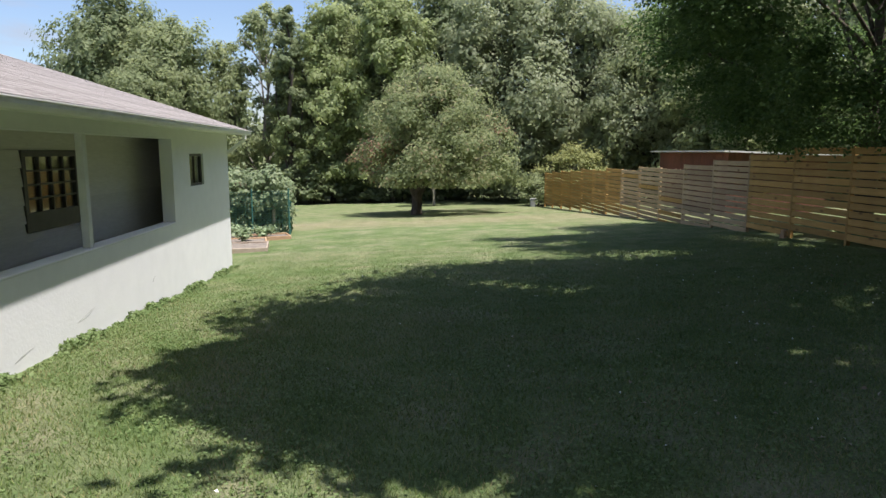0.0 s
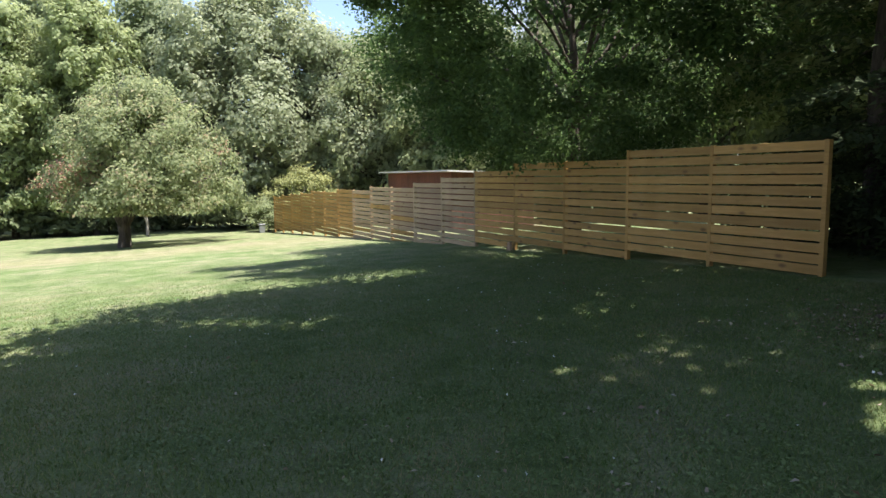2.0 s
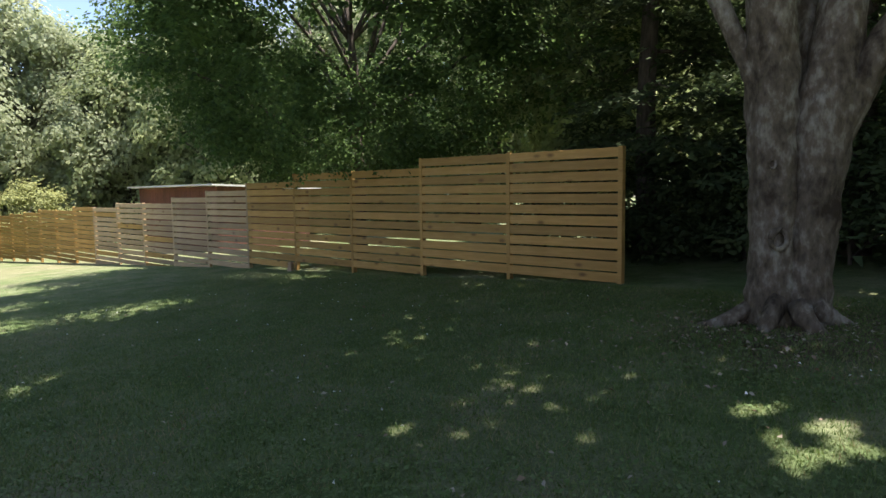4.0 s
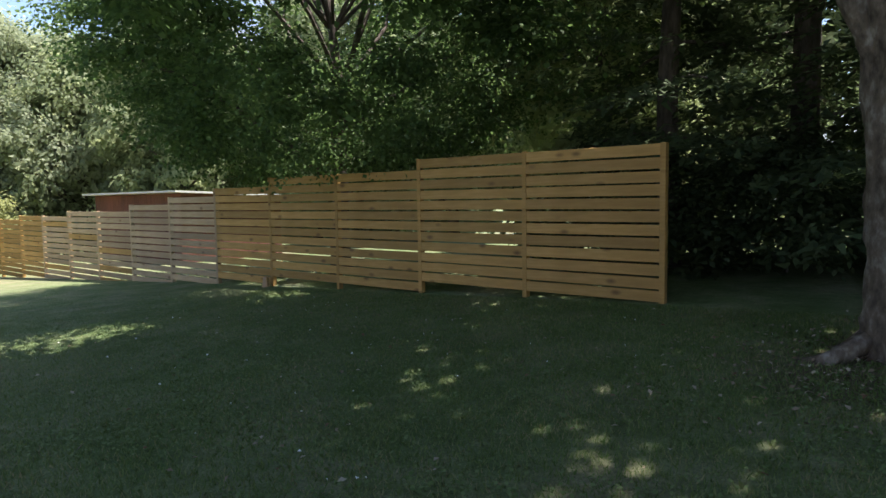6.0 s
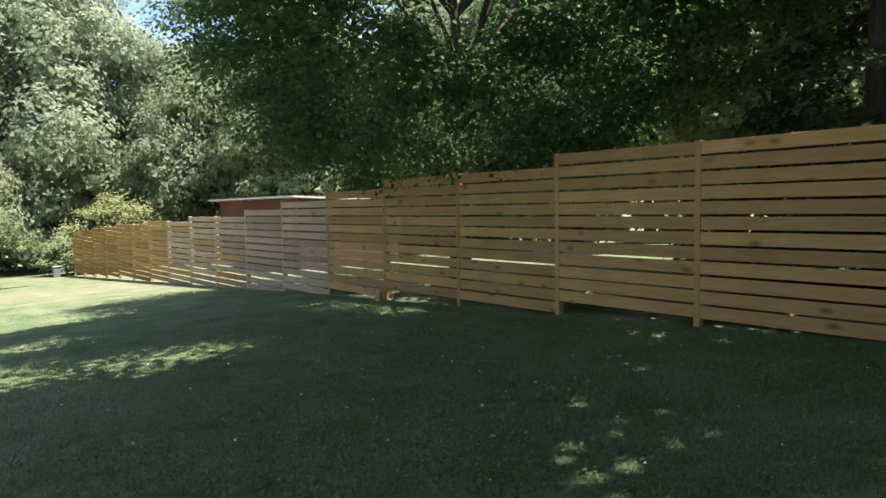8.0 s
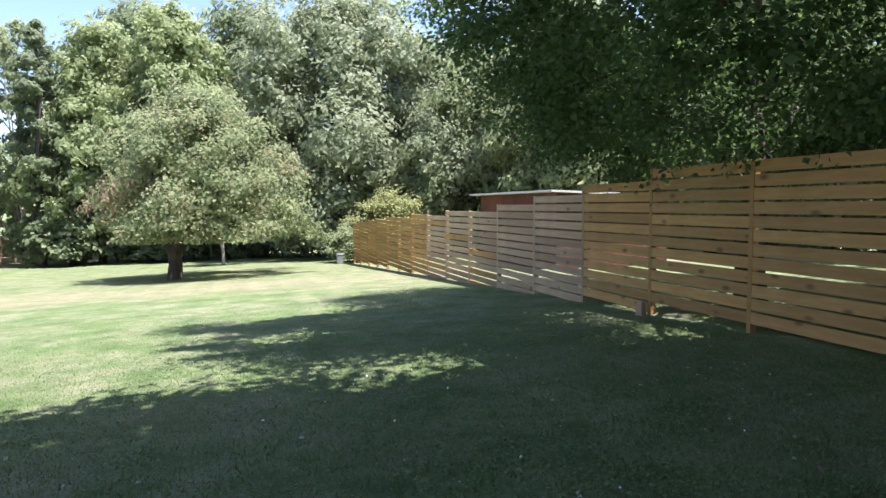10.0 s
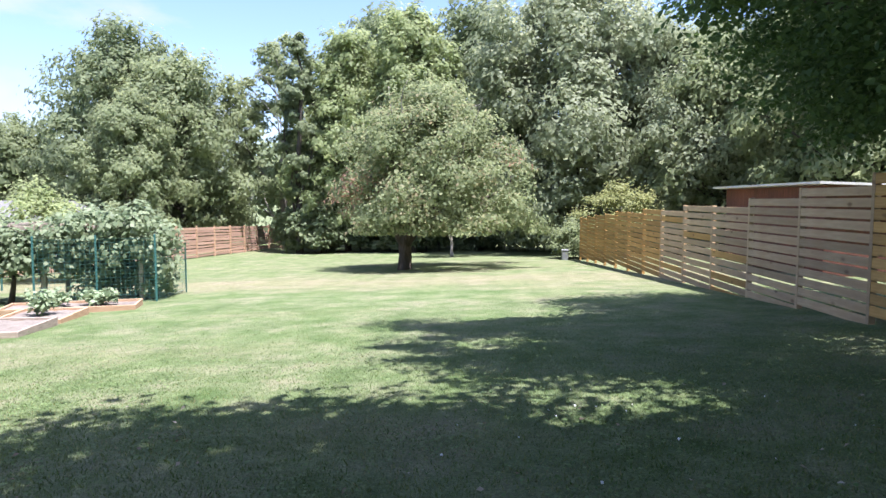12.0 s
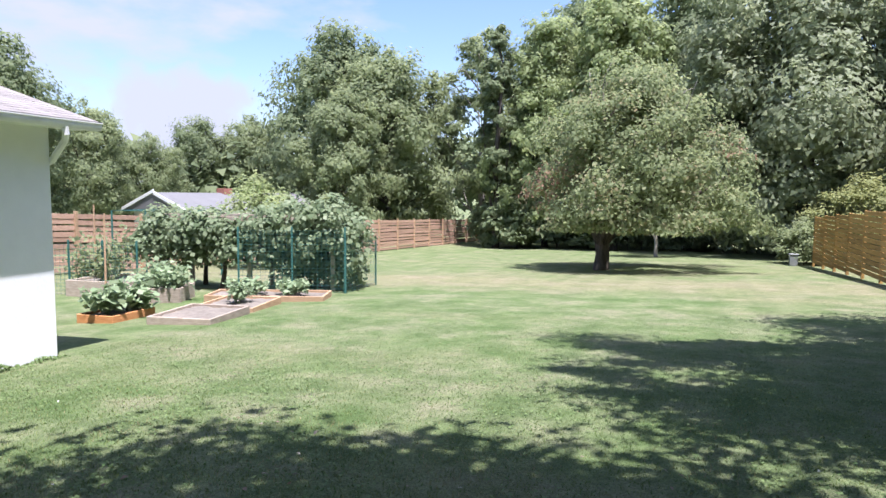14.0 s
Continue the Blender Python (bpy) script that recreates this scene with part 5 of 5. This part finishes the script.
n = 30000
lob = np.concatenate([np.stack([rng_v.uniform(-3.1, 2.05, 120), rng_v.uniform(-1.1, 0.9, 120), rng_v.uniform(1.25, 2.15, 120)], 1),
                      np.stack([rng_v.uniform(0.3, 2.3, 70), rng_v.uniform(-1.0, 0.9, 70), rng_v.uniform(0.25, 2.0, 70)], 1),
                      np.stack([rng_v.uniform(-3.0, -1.7, 22), rng_v.uniform(-0.9, 0.5, 22), rng_v.uniform(0.7, 1.7, 22)], 1),
                      np.stack([rng_v.uniform(-3.1, 0.6, 46), rng_v.uniform(-1.2, -0.5, 46), rng_v.uniform(0.95, 1.6, 46)], 1)])
lob[:, 2] -= np.where((lob[:, 0] < 0.2) & (lob[:, 2] > 1.5), (lob[:, 2] - 1.5) * 0.55, 0)
pk = rng_v.integers(0, len(lob), n)
dd = unit(rng_v, n)
pp = lob[pk] + dd * rng_v.uniform(0.1, 0.42, (n, 1))
pp[:, 2] = np.maximum(pp[:, 2], 0.05)
part("vine_leaves", leaf_mesh("vine_leaves", pp, dd + rng_v.normal(size=dd.shape) * 0.4 + (0, -0.2, 0.5), 0.125, 0.11, LEAF_GRAPE, rng_v, 0.08), LEAF_GRAPE, arbor, "broad grape leaves")

# wire canopy on thin posts at the back of the garden
canopy = thing("wire_canopy", pose(-11.5, 22.5, gz(-11.5, 22.5), 0, 0, 10), "flat green wire canopy on thin metal posts", "canopy")
for x in (0.0, 2.6):
    for y in (0.0, 1.6):
        box_part("post", METAL_GREEN, canopy, x - 0.02, x + 0.02, y - 0.02, y + 0.02, -0.2, 1.95, 0.003)
bm = bmesh.new()
for k in range(18):
    box(bm, 0, 2.6, k * 0.095 - 0.004, k * 0.095 + 0.004, 1.95, 1.958)
for k in range(14):
    box(bm, k * 0.2 - 0.004, k * 0.2 + 0.004, 0, 1.62, 1.942, 1.95)
part("wire_mesh", bm, METAL_GREEN, canopy, "green welded wire mesh")

# tall bean poles
for i, (x, y, h) in enumerate(((-9.0, 19.6, 2.1), (-7.6, 18.6, 1.9))):
    bm = bmesh.new()
    tube(bm, [(0, 0, -0.2), (0.01, 0, h * 0.5), (0.0, 0.02, h)], [0.025, 0.022, 0.018], 7)
    o = tagged(new("garden_pole", mesh_of("garden_pole", bm, BED_TAN)), "tall thin wooden pole standing in the garden", "pole", "garden poles")
    o.matrix_basis = pose(x, y, gz(x, y))

# ---- red board fence along the far side ----
RED_X, RED_Y, RED_TURN = -13.0, 20.0, -2.4
red = thing("red_fence", pose(RED_X, RED_Y, 0, 0, 0, RED_TURN), "weathered reddish horizontal board fence along the garden", "fence")
REDN = 18
bm = bmesh.new()
box(bm, -0.026, -0.002, 0.0, 2.436, 0, 0.146)
red_slat = mesh_of("slat", bm, REDWOOD, bevel=0.003)
for k in range(REDN + 1):
    yy = k * 2.44
    b = gz(RED_X - math.sin(radians(RED_TURN)) * yy, RED_Y + yy)
    box_part("post", BED_TAN, red, 0.0, 0.09, yy - 0.045, yy + 0.045, b - 0.3, b + 1.9, 0.005)
    if k == REDN:
        break
    b2 = gz(RED_X - math.sin(radians(RED_TURN)) * (yy + 1.22), RED_Y + yy + 1.22)
    fall = math.degrees(math.atan2(gz(RED_X, RED_Y + yy + 2.44) - gz(RED_X, RED_Y + yy), 2.44))
    for s in range(10):
        ob = new("slat", red_slat)
        ob.parent = red
        ob.matrix_basis = pose(0.03 + 0.012 * math.sin(k * 3.7 + s * 2.1), yy, b2 - math.tan(radians(fall)) * 1.22 + 0.05 + s * 0.18 + 0.008 * math.sin(k * 5.1 + s * 1.7), fall + 0.5 * math.sin(k * 1.9 + s * 2.7))
# the open gate frame at the fence's end
yy = REDN * 2.44
b = gz(RED_X + 2.0, RED_Y + yy)
box_part("gate_post", REDWOOD, red, 0.95, 1.07, yy - 0.06, yy + 0.06, b - 0.3, b + 2.15, 0.008, "brown gate post")
box_part("gate_rail", REDWOOD, red, 0.09, 0.95, yy - 0.03, yy + 0.03, b + 1.95, b + 2.07, 0.006, "brown gate rail")
box_part("gate_rail", REDWOOD, red, 0.09, 0.95, yy - 0.03, yy + 0.03, b + 1.1, b + 1.2, 0.006, "brown gate rail")
for k in range(10):
    bm = bmesh.new()
    box(bm, -6.0, 0.0, -0.03, -0.005, 0, 0.146)
    o = part("slat", bm, REDWOOD, red)
    o.location = (0, 0, gz(-15, 20) + 0.05 + k * 0.18)

# ---- neighbour's house ----
nb = thing("neighbour_house", pose(-23.0, 38.0, gz(-23, 38), 0, 0, -10), "distant low house with light grey roof and brick chimney", "house")
NH = 2.2
box_part("wall", TRIM, nb, -4, 1.0, 0, 11, -1.0, NH, 0.01)
bm = bmesh.new()
ridge = 3.2
vs = [bm.verts.new(v) for v in ((-4.5, -0.4, NH - 0.1), (1.5, -0.4, NH - 0.1), (-1.5, -0.4, ridge), (-4.5, 11.4, NH - 0.1), (1.5, 11.4, NH - 0.1), (-1.5, 11.4, ridge))]
for f in ((0, 1, 2), (3, 5, 4), (1, 4, 5, 2), (0, 2, 5, 3), (0, 3, 4, 1)):
    bm.faces.new([vs[i] for i in f])
part("roof", bm, GREY_ROOF, nb, "light grey shingle roof")
for sx in (1, -1):
    bm = bmesh.new()
    ln = math.hypot(3.0, ridge - NH + 0.1)
    box(bm, 0, ln, -0.03, 0.03, -0.16, 0.02, Matrix.Translation((-1.5, -0.43, ridge + 0.03)) @ Matrix.Rotation(math.atan2(ridge - NH + 0.1, 3.0) if sx > 0 else math.pi - math.atan2(ridge - NH + 0.1, 3.0), 4, "Y"))
    part("rake_board", bm, TRIM, nb, "white rake board")
ch = box_part("chimney", BRICK_RED, nb, -1.9, -1.2, 4.5, 5.2, ridge - 0.5, ridge + 0.28, 0.01, "red brick chimney")
